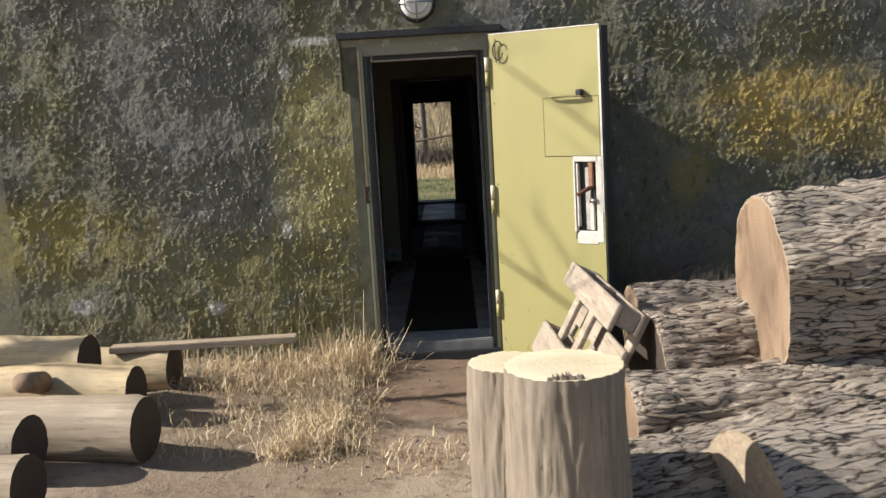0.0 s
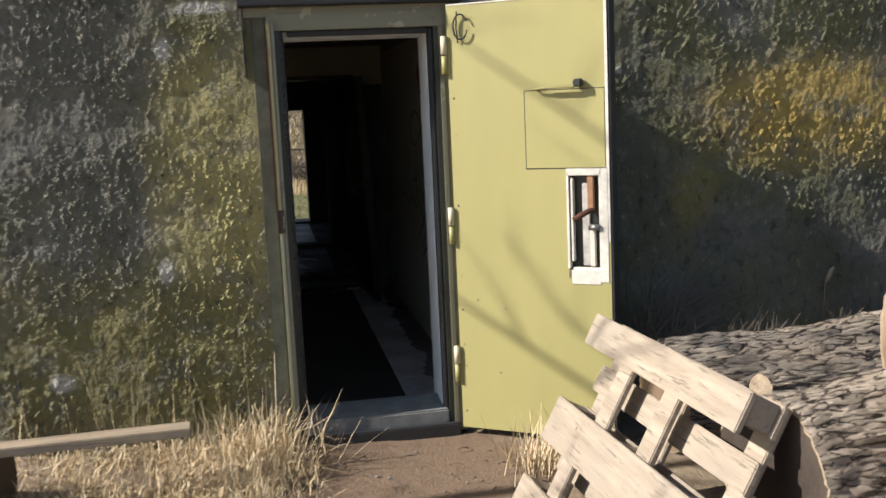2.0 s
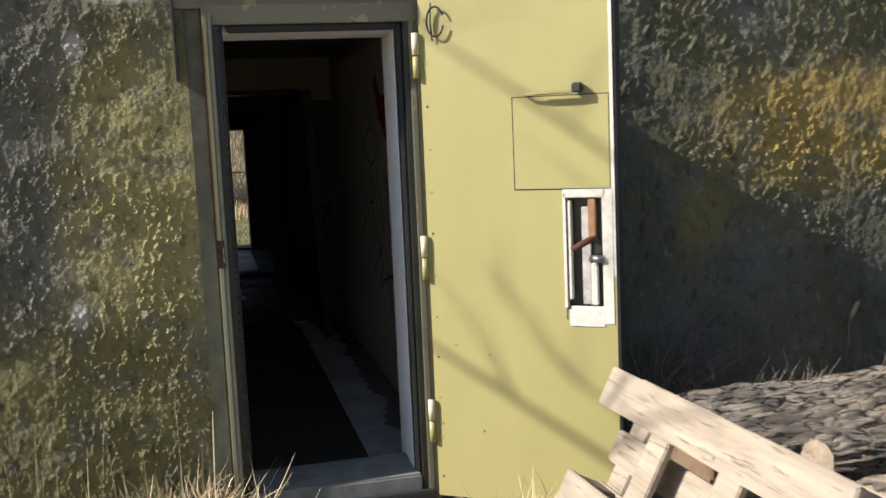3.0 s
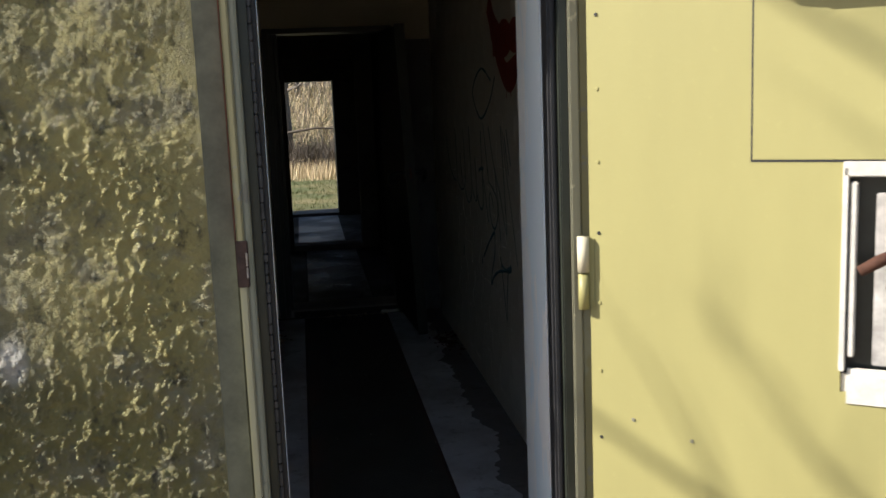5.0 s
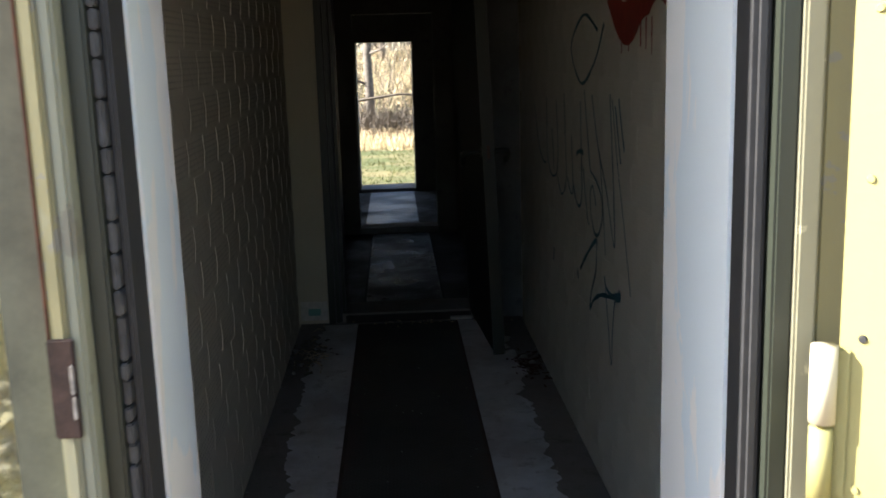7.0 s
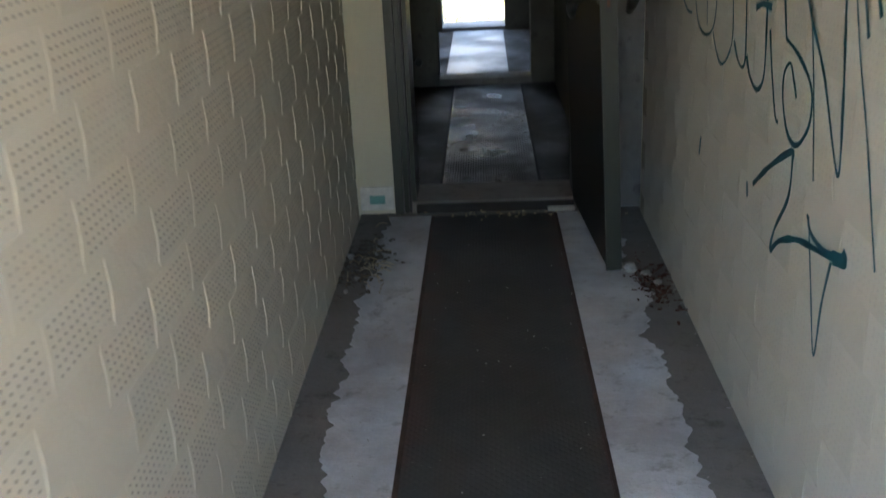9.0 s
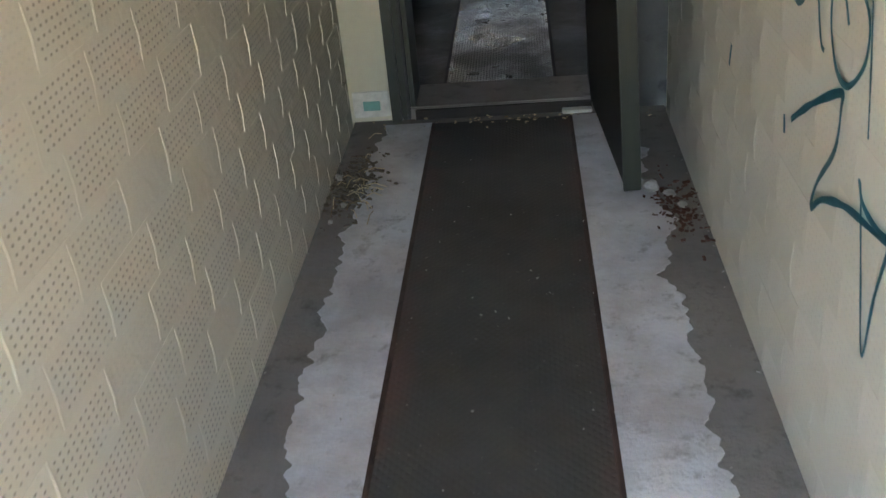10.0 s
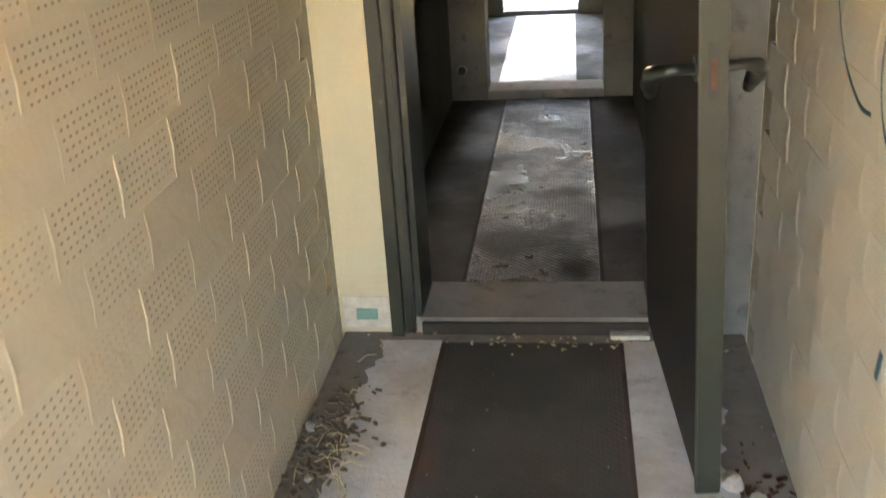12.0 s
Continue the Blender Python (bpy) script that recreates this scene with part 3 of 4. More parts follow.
# ---- entrance door leaf, standing open ----
LEAF_TURN = math.degrees(math.atan2(-0.416, 0.602))
leaf = thing("entrance_door", "open yellow-green painted steel door with a broken lock", "door", pose(0.450, -0.080, 0.185, 0, 0, LEAF_TURN))
LW, LH = 0.735, 1.955
bm = bmesh.new()
box(bm, 0, 0.545, 0, 0.012, 0, LH)
box(bm, 0.545, 0.692, 0, 0.012, 1.215, LH)
box(bm, 0.545, 0.692, 0, 0.012, 0, 0.735)
box(bm, 0.692, LW, 0, 0.012, 0, LH)
part("front_sheet", bm, LEAF_PAINT, leaf)
bm = bmesh.new()
box(bm, 0.006, 0.545, 0.013, 0.07, 0.006, LH - 0.006)
box(bm, 0.545, 0.692, 0.052, 0.07, 0.006, LH - 0.006)
box(bm, 0.545, 0.692, 0.013, 0.051, 1.215, LH - 0.006)
box(bm, 0.545, 0.692, 0.013, 0.051, 0.006, 0.735)
box(bm, 0.692, LW - 0.004, 0.013, 0.07, 0.006, LH - 0.006)
part("door_core", bm, SEAL, leaf, "dark rubber-edged door core")
part("edge_strip", B(LW - 0.001, LW + 0.012, 0.004, 0.085, 0.0, LH, 0.003), SEAL, leaf, "dark edge seal")
part("top_strip", B(0.0, LW, -0.003, 0.02, LH, LH + 0.008, 0.002), WHITE_PAINT, leaf, "chipped pale top edge")
part("edge_chip", B(LW - 0.012, LW, -0.002, 0.0, 0.9, LH - 0.02), WHITE_PAINT, leaf, "chipped pale paint strip")
part("hatch_plate", B(0.362, LW - 0.016, -0.003, -0.0005, 1.225, 1.562, 0.001), LEAF_PAINT, leaf, "riveted cover plate")
for x0, x1, z0, z1 in ((0.358, 0.3615, 1.221, 1.566), (0.3615, LW - 0.014, 1.221, 1.2245), (0.3615, LW - 0.014, 1.5625, 1.566)):
    part("plate_joint", B(x0, x1, -0.0015, 0.0005, z0, z1), SEAL, leaf, "dark joint line")
bm = bmesh.new()
tube(bm, [(0.42, -0.004, 1.568), (0.42, -0.03, 1.570), (0.47, -0.038, 1.572), (0.58, -0.038, 1.576)], 0.006, 8)
box(bm, 0.46, 0.60, -0.048, -0.03, 1.568, 1.582, 0.003)
part("pull_bar", bm, LEAF_PAINT, leaf, "yellow-green painted pull bar")
part("pull_hook", B(0.595, 0.632, -0.05, -0.004, 1.571, 1.606, 0.006), SEAL, leaf, "dark hook")
# broken lock case
lock = part("lock_case", B(0.555, 0.685, 0.035, 0.05, 0.745, 1.205), BLACK_PLASTIC, leaf, "opened rusty lock recess")
part("lock_border", B(0.541, 0.553, -0.004, 0.03, 0.78, 1.21, 0.002), WHITE_PAINT, lock, "bare white border")
part("lock_border", B(0.541, 0.70, -0.004, 0.03, 1.19, 1.225, 0.003), WHITE_PAINT, lock, "bare white border")
part("lock_border", B(0.686, 0.728, -0.004, 0.03, 0.72, 1.225, 0.003), WHITE_PAINT, lock, "bare white border")
part("lock_border", B(0.546, 0.70, -0.004, 0.03, 0.70, 0.785, 0.012), WHITE_PAINT, lock, "torn white paper border")
part("lock_plate", B(0.604, 0.638, 0.022, 0.034, 0.79, 1.155, 0.003), plain("stained_zinc_paint", (0.60, 0.57, 0.53), 0.6, 0, 0.6, 14), lock, "grey steel lock plate")
part("bolt_rod", B(0.556, 0.570, 0.002, 0.03, 0.81, 1.18, 0.003), WHITE_PAINT, lock, "pale bolt rod")
part("bolt_rod", B(0.640, 0.666, 0.004, 0.022, 0.79, 0.95, 0.004), WHITE_PAINT, lock, "pale bolt rod")
part("bolt_rod", B(0.632, 0.662, 0.004, 0.022, 1.035, 1.19, 0.004), plain("orange_rust", (0.40, 0.21, 0.11), 0.8, 0.0, 0.4), lock, "rusty orange bolt rod")
bm = bmesh.new()
tube(bm, [(0.578, -0.03, 1.0), (0.615, -0.022, 1.022), (0.65, -0.014, 1.04), (0.66, 0.006, 1.04)], [0.011, 0.013, 0.012, 0.01], 8)
part("lever", bm, RUST, lock, "bent rusty lever", smooth=True)
bm = bmesh.new()
tube(bm, [(0.648, -0.006, 0.965), (0.69, -0.006, 0.965)], 0.014, 10)
part("pin", bm, STEEL, lock, smooth=True)
for z in (0.31, 0.965, 1.74):
    bm = bmesh.new()
    tube(bm, [(-0.012, -0.012, z - 0.085), (-0.012, -0.012, z - 0.003)], 0.0125, 14)
    hinge = part("hinge", bm, LEAF_PAINT, leaf, "yellowed paint-caked hinge", smooth=True)
    bm = bmesh.new()
    tube(bm, [(-0.012, -0.012, z + 0.003), (-0.012, -0.012, z + 0.085)], 0.0138, 14)
    part("knuckle", bm, CREAM, hinge, "pale upper hinge knuckle", smooth=True)
    part("hinge_strap", B(-0.012, 0.012, -0.004, 0.0, z - 0.08, z + 0.08, 0.001), LEAF_PAINT, hinge)
rng = random.Random(4)
for i in range(12):
    bm = bmesh.new()
    bmesh.ops.create_cone(bm, cap_ends=True, segments=10, radius1=0.0045, radius2=0.0035, depth=0.002)
    bmesh.ops.transform(bm, matrix=pose(0.022, -0.0015, 0.08 + 0.163 * i, 90), verts=bm.verts)
    part("screw", bm, LEAF_PAINT if i % 3 else SEAL, leaf)
for x, z in ((0.10, 0.62), (0.235, 0.585), (0.03, 0.30), (0.20, 0.28)):
    bm = bmesh.new()
    bmesh.ops.create_cone(bm, cap_ends=True, segments=10, radius1=0.005, radius2=0.004, depth=0.002)
    bmesh.ops.transform(bm, matrix=pose(x, -0.0015, z, 90), verts=bm.verts)
    part("screw", bm, FRAME_PAINT, leaf)
# dark ring modelled in place of a loop-shaped shadow on the leaf
bm = bmesh.new()
ring = [(0.075 + 0.034 * math.cos(a), -0.02, 1.86 + 0.055 * math.sin(a)) for a in (0.4 + 5.6 * i / 20 for i in range(21))]
tube(bm, ring, 0.004, 6)
tube(bm, [(0.06, -0.02, 1.93), (0.055, -0.018, 1.86), (0.058, -0.012, 1.79)], 0.003, 6)
single("loop_shadow", bm, SEAL, "dark ring standing in for a loop-shaped shadow on the door", "wire", m=leaf.matrix_basis.copy())


# ---- logs ----
def log_mesh(length, r0, r1, mats, seed, bumpy=0.02, sides=120, step=0.028, squash=1.0, bow=0.0, sawn=0.004):
    """A log along its own x, with furrows along it and sawn ends."""
    n = max(6, int(length / step))
    bm = bmesh.new()
    rings = []
    for i in range(n + 1):
        x = length * i / n
        r = r0 + (r1 - r0) * i / n
        ring_ = []
        for j in range(sides):
            a = 2 * math.pi * j / sides
            p = Vector((x * 2.2, 5.5 * math.cos(a) * r / 0.3, 5.5 * math.sin(a) * r / 0.3 + seed))
            h = noise.noise(Vector((x * 1.5, p.y * 0.25, p.z * 0.25))) * 0.06 * r / 0.3
            f = noise.noise(Vector((x * 4.5, p.y * 2.6, p.z * 2.6)))
            g = noise.noise(Vector((x * 12, p.y * 5.5, p.z * 5.5)))
            h += bumpy * (0.6 - 2.0 * min(abs(f), 0.35) + 0.9 * g)
            rr = r + h * (0.45 if i in (0, n) else 1)
            ring_.append(bm.verts.new((x + (sawn * noise.noise(p * 3) if i in (0, n) else 0), rr * math.cos(a) * squash, rr * math.sin(a) + bow * math.sin(math.pi * i / n))))
        rings.append(ring_)
    for p, q in zip(rings, rings[1:]):
        for j in range(sides):
            bm.faces.new((p[j], q[j], q[(j + 1) % sides], p[(j + 1) % sides])).smooth = True
    for rr in (rings[0], rings[-1][::-1]):
        for j in range(sides):
            bm.edges.get((rr[j], rr[(j + 1) % sides])).smooth = False
        inner = [bm.verts.new(v.co.lerp(Vector((v.co.x, 0, 0)), 0.035 if bumpy > 0.008 else 0.02)) for v in rr]
        for j in range(sides):
            k = (j + 1) % sides
            bm.faces.new((rr[j], rr[k], inner[k], inner[j])).material_index = 1 if bumpy > 0.008 else 2
        f = bm.faces.new(inner)
        f.material_index = 2
    bmesh.ops.recalc_face_normals(bm, faces=bm.faces[:])
    return bm


def felled(label, place, turn, length, r0, r1, bark=None, end=None, seed=0, bumpy=0.02, rim=None, name="log", **k):
    bark, end = bark or BARK, end or END_ORANGE
    bm = log_mesh(length, r0, r1, None, seed, bumpy, **k)
    return single(name, bm, [bark, rim or RIM, end], label, "log", m=pose(*place, *turn))


felled("large felled log with furrowed grey bark, orange sawn end", (1.41, -2.24, 0.98), (0, -3, 1), 4.2, 0.352, 0.36, seed=3, bumpy=0.024, squash=0.96)
felled("long barked log lying along the wall", (1.12, -0.90, 0.50), (0, 0, 4), 4.5, 0.215, 0.27, seed=11, bumpy=0.018)
felled("felled log with a shade-darkened sawn end behind the pallet", (0.98, -2.02, 0.60), (0, -2, 10), 4.2, 0.24, 0.28, end=END_SHADED, seed=21, bumpy=0.022)
felled("low barked log lying under the pile", (0.80, -2.50, 0.50), (0, 0, 5), 4.5, 0.20, 0.24, seed=31, bumpy=0.02)
felled("sunlit barked log lying across the pile", (0.62, -3.14, 0.42), (0, -3, 20), 4.2, 0.2, 0.25, seed=41, bumpy=0.022)
felled("short log with a grey sawn end and torn bark", (1.03, -3.30, 0.48), (0, 0, 16), 2.4, 0.255, 0.25, bark=BARK, end=WOOD_GREY, seed=51, bumpy=0.009)
felled("bark-covered log end, coloured darker for the shade of the pile", (0.60, -3.36, 0.34), (0, 0, -4), 2.6, 0.18, 0.2, bark=BARK_SHADED, end=END_SHADED, seed=61, bumpy=0.02)
felled("small limb stub with a pale torn end", (1.30, -1.36, 0.64), (0, 6, 12), 0.7, 0.06, 0.085, seed=71, bumpy=0.016, end=WOOD_GREY, name="limb_stub")

felled("upright pale log with a splintered sawn top", (0.468, -3.52, 0.10), (0, -90, 0), 0.95, 0.172, 0.164, bark=STUMP_WOOD, end=END_PALE, seed=81, bumpy=0.007, name="chopping_stump")
felled("upright debarked log with a pale sawn top", (0.330, -3.265, 0.10), (0, -90, 20), 0.895, 0.126, 0.12, bark=STUMP_WOOD, end=END_PALE, seed=91, bumpy=0.006, name="chopping_stump")
bm = bmesh.new()
for i in range(16):
    x, h = 0.413 + 0.006 * i, 0.008 + 0.014 * rng.random()
    t = bmesh.new()
    bmesh.ops.create_cone(t, cap_ends=True, segments=5, radius1=0.007, radius2=0.001, depth=h)
    join(bm, t, pose(x, -3.673 + 0.008 * rng.random(), 1.05 + h / 2, rng.uniform(-8, 8), rng.uniform(-8, 8)))
single("splinters", bm, STUMP_WOOD, "torn wood splinters along the stump's top edge", "wood splinters", kind="stuff")

# cut, debarked logs beside the path
LEFT = (("pale debarked log with a shade-darkened sawn end", (-2.37, -0.50, 0.325), (0, 0, -7), 0.90, 0.13, 0.125, WOOD_YELLOW),
        ("thick pale log lying on others", (-2.89, -0.84, 0.50), (0, 1, -6), 1.06, 0.15, 0.145, WOOD_YELLOW),
        ("honey-coloured debarked log with a cut end", (-2.30, -1.08, 0.385), (0, 0, -9), 0.80, 0.125, 0.12, WOOD_YELLOW),
        ("grey-brown debarked log with a cracked end", (-2.14, -1.60, 0.345), (0, 0, -11), 0.86, 0.15, 0.145, WOOD_GREY),
        ("grey log with a shade-darkened sawn end", (-2.70, -1.85, 0.38), (0, 0, -9), 0.98, 0.145, 0.14, WOOD_GREY),
        ("weathered grey log at the end of the row", (-2.44, -2.31, 0.36), (0, 0, -9), 0.90, 0.14, 0.135, WOOD_GREY),
        ("thin dark log lying under the thick one", (-2.86, -0.84, 0.275), (0, 0, -6), 1.0, 0.077, 0.075, WOOD_GREY))
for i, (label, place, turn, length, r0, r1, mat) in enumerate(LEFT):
    felled(label, place, turn, length, r0, r1, bark=mat, end=END_SHADED, seed=100 + 9 * i, bumpy=0.004, rim=mat, sides=48, step=0.05, squash=1.0)
bm = bmesh.new()
tube(bm, [(-1.98, -1.25, 0.46), (-1.99, -1.38, 0.50), (-1.995, -1.44, 0.515)], [0.06, 0.052, 0.05], 16)
single("branch_stub", bm, END_ORANGE, "sawn brown branch stub on a log", "branch", smooth=True)
bm = box(bmesh.new(), -0.53, 0.53, -0.05, 0.05, -0.018, 0.018, 0.004)
single("plank", bm, WOOD_GREY, "weathered grey plank laid over the logs", "plank", m=pose(-1.29, -0.62, 0.468, 0, 0.4, 3.5))

# ---- pallet leaning on the logs ----
pal = thing("pallet", "weathered wooden pallet leaning against the logs", "pallet", pose(0.885, -1.06, 0.86, 0, 28, 3))
# own axes: y runs back along the boards (negative to the viewer), z runs up the slope


def board(name, x0, x1, y0, y1, z0, z1, label=""):
    part(name, B(x0, x1, y0, y1, z0, z1, 0.004), PALLET_WOOD, pal, label)


for z in (0.0, -0.34, -0.66):
    board("runner_board", -0.105, -0.083, -1.10, 0.0, z - (0.12 if z > -0.1 else 0.17), z)
    board("deck_board", 0.005, 0.027, -1.10, 0.0, z - 0.10, z)
    for y in (-1.09, -0.61, -0.13):
        board("block", -0.082, 0.004, y, y + 0.12, z - 0.09, z - 0.004)
for y in (-1.085, -0.61, -0.12):
    board("cross_board", 0.0275, 0.048, y, y + 0.10, -0.76, -0.002)
for y in (-0.40, -0.74):
    board("cross_board", -0.0825, -0.060, y, y + 0.10, -0.42, -0.05)
for y in (-0.30, -0.80):
    board("cross_board", -0.0826, -0.060, y, y + 0.10, -0.74, -0.40)
for z in (-0.17, -0.50):
    board("deck_board", 0.005, 0.027, -1.10, 0.0, z - 0.10, z)
part("paint_mark", B(-0.0838, -0.0829, -0.78, -0.73, -0.56, -0.46), plain("green_marker_paint", (0.15, 0.55, 0.05), 0.6), pal, "small bright green paint mark")

# ---- dry grass ----
def blades(count, where, height, seed, lean=0.6, width=0.0035, lift=0.0, kink=0.0):
    """Bent, tapering blades; where(rng) gives a root."""
    r = random.Random(seed)
    pts, faces = [], []
    for _ in range(count):
        x, y, z0 = where(r)
        h = height * r.uniform(0.35, 1.0)
        z0 += lift * r.random() ** 2
        a, tilt = r.uniform(0, 2 * math.pi), r.uniform(0.25, 1) * lean
        d = Vector((math.cos(a), math.sin(a), 0))
        s = Vector((-d.y, d.x, 0)) * width * r.uniform(0.6, 1.4)
        base = len(pts)
        p, n = Vector((x, y, z0)), 3
        for i in range(n + 1):
            ang = tilt * (0.55 + 0.8 * i / n) + kink * r.gauss(0, 0.4)
            if kink:
                a += kink * r.gauss(0, 0.5)
                d = Vector((math.cos(a), math.sin(a), 0))
                ang = min(ang, 1.5) if p.z < z0 + 0.04 else ang
            w = s * (1 - 0.85 * i / n)
            pts += [p - w, p + w]
            p = p + (d * math.sin(ang) + Vector((0, 0, math.cos(ang)))) * h / n
        for i in range(n):
            b = base + 2 * i
            faces.append((b, b + 1, b + 3, b + 2))
    return pts, faces


def tuft_field(name, label, count, where, height, seed, mat=None, **k):
    pts, faces = blades(count, where, height, seed, **k)
    return tagged(new(name, sheet(name, pts, faces, mat or STRAW)), label, "dry grass", kind="stuff")


def heap(r):
    while True:
        x, y = r.uniform(-1.75, -0.25), r.uniform(-1.75, -0.03)
        if not (x < -0.75 and y < -0.75 and r.random() < 0.85) and not (x > -0.45 and y < -0.5 and r.random() < 0.8) and noise.noise(Vector((x * 2.5, y * 2.5, 7))) + 0.55 - 0.25 * abs(y + 0.75) - 0.6 * max(0, x + 0.55 + 0.25 * (y + 0.5)) - 0.5 * max(0, -1.0 - x) > r.random() * 0.6:
            return x, y, GROUND - 0.02


tuft_field("dry_grass", "tangled dry straw grass by the wall", 4200, heap, 0.22, 1, lean=2.1, lift=0.06, width=0.0026, kink=1.2)
tuft_field("dry_grass", "matted dry straw beside the path", 5500, heap, 0.17, 2, lean=2.5, lift=0.12, width=0.0026, kink=1.3)
tuft_field("dry_grass", "tall thin dead stalks along the wall", 70, lambda r: (r.uniform(-2.6, -0.4), r.uniform(-0.16, -0.05), GROUND), 0.62, 3, lean=0.35, width=0.0025)
tuft_field("dry_grass", "dense dry tuft beside the door jamb", 700, lambda r: (r.gauss(-0.52, 0.12), r.uniform(-0.4, -0.06), GROUND - 0.02), 0.38, 4, lean=1.5, kink=0.6)
tuft_field("dry_grass", "dry tuft under the open door", 260, lambda r: (r.gauss(0.72, 0.08), r.gauss(-0.62, 0.1), GROUND - 0.02), 0.26, 5, lean=1.0)
tuft_field("dry_grass", "short dead grass on the path", 500, lambda r: (r.gauss(0.05, 0.3), r.gauss(-1.75, 0.12), GROUND - 0.02), 0.10, 6, lean=1.5)
tuft_field("dead_weeds", "brown dead weeds in the shade of the wall", 260, lambda r: (r.gauss(1.55, 0.12), r.uniform(-0.3, -0.06), GROUND + 0.1), 0.5, 7, TWIG, lean=0.9, width=0.003)
tuft_field("dead_weeds", "brown dead weeds behind the log", 200, lambda r: (r.uniform(1.2, 3.2), r.uniform(-0.45, -0.1), GROUND + 0.25), 0.42, 8, TWIG, lean=0.8, width=0.0025)


bm = bmesh.new()
g = random.Random(33)
for i in range(46):
    p = Vector((g.gauss(1.42, 0.10), g.uniform(-0.34, -0.08), 0.58))
    a, l = g.uniform(-1.5, 1.3), g.uniform(0.2, 0.5)
    pts = [p + Vector((math.sin(a) * l * t + 0.12 * t * t, 0.03 * g.uniform(-1, 1), math.cos(a) * l * t - 0.16 * l * t * t)) for t in (0, 0.35, 0.7, 1)]
    tube(bm, pts, [0.0035, 0.003, 0.002, 0.001], 5)
single("dead_branches", bm, TWIG, "tangle of dead brown branches in the shade of the wall", "branches", kind="stuff")
bm = bmesh.new()
for i in range(40):
    p = Vector((g.choice((1.62, 1.66, 1.72, 1.5, 2.0)) + g.gauss(0, 0.025), -0.75 + g.gauss(0, 0.03), 0.66))
    a, l = g.uniform(-0.6, 0.6), g.uniform(0.05, 0.14)
    tube(bm, [p, p + Vector((math.sin(a) * l * 0.5, 0, math.cos(a) * l * 0.5)), p + Vector((math.sin(a * 1.5) * l, 0, math.cos(a) * l))], [0.003, 0.0022, 0.001], 4)
single("twig_sprigs", bm, TWIG, "short dry twig sprigs standing along the log", "twigs", kind="stuff")
bm = bmesh.new()
tube(bm, [(2.30, -0.12, 0.74), (2.315, -0.12, 0.77), (2.335, -0.12, 0.81), (2.345, -0.12, 0.825)], [0.003, 0.012, 0.011, 0.002], 8)
tube(bm, [(2.29, -0.11, 0.45), (2.295, -0.115, 0.6), (2.30, -0.12, 0.74)], 0.002, 5)
single("seed_pod", bm, RIM, "pale dry seed pod on a thin stalk", "plant", smooth=True)


# ---- beyond the back door ----
def field(y0, y1, w):
    def where(r):
        x, y = r.uniform(-w, w), r.uniform(y0, y1)
        return x, y, 0.0 + (0.15 * min(y - 17, 11) if y > 17 else 0)
    return where


tuft_field("winter_grass", "short green winter grass behind the bunker", 5000, field(10.9, 15.0, 2.2), 0.07, 11, GREEN_GRASS, lean=1.0, width=0.006)
tuft_field("dry_reeds", "tall golden dry grass behind the clearing", 3500, field(15.2, 17.2, 2.6), 0.34, 12, STRAW, lean=0.5, width=0.006)
tuft_field("dry_reeds", "golden dry brush on the bank", 9000, field(19.2, 28.0, 4.0), 0.55, 13, STRAW, lean=1.6, width=0.007)
# brown brush set densely to stand for the band of shade here
tuft_field("brushwood", "dense brown brushwood that darkens the shaded foot of the bank", 5200, field(17.2, 18.6, 2.8), 0.62, 15, TWIG, lean=1.3, width=0.010)
tuft_field("brushwood", "tangled bare brushwood on the bank", 4200, field(16.6, 27.0, 4.0), 0.9, 14, TWIG, lean=1.5, width=0.007)


def bare_tree(x, y, z, height, r, seed, limbs=9, spread=1.0, name="tree"):
    g = random.Random(seed)
    ob = thing(name, "bare grey leafless tree at the edge of the woods", "tree", pose(x, y, z))
    trunk = [(0.06 * height * 0.2 * noise.noise(Vector((seed, i * 0.7, 0))) * i, 0.1 * noise.noise(Vector((seed, i, 5))), height * i / 8 - 0.1) for i in range(9)]
    part("trunk", tube(bmesh.new(), trunk, [r * (1 - 0.085 * i) for i in range(9)], 12), TRUNK, ob, smooth=True)
    for i in range(limbs):
        bm = bmesh.new()
        h = height * g.uniform(0.12, 0.95)
        a, l = g.uniform(0, 2 * math.pi), spread * g.uniform(0.5, 1.3)
        p0 = Vector((0, 0, h))
        d = Vector((math.cos(a), math.sin(a), g.uniform(0.0, 0.8)))
        pts = [p0 + d * l * t + Vector((0, 0, 0.15 * l * t * t)) + 0.08 * Vector((g.uniform(-1, 1), g.uniform(-1, 1), g.uniform(-1, 1))) * t for t in (0, 0.35, 0.7, 1)]
        tube(bm, pts, [r * 0.3, r * 0.2, r * 0.12, r * 0.04], 6)
        for q in pts[1:]:
            for _ in range(3):
                e = q + Vector((g.uniform(-1, 1), g.uniform(-1, 1), g.uniform(-0.3, 1))) * 0.35 * l
                tube(bm, [q, (q + e) / 2 + Vector((0, 0, 0.04)), e], [r * 0.1, r * 0.06, r * 0.02], 4)
        part("limb", bm, TRUNK, ob)
    return ob


bare_tree(-0.45, 18.6, 0.2, 6.0, 0.095, 1, 10)
bare_tree(-0.85, 20.5, 0.5, 6.5, 0.07, 2, 10)
bare_tree(1.05, 23.0, 0.9, 7.0, 0.08, 3, 12)
bare_tree(-5.6, -1.35, 0.15, 7.6, 0.062, 5, 30, 1.15)
fall = bmesh.new()
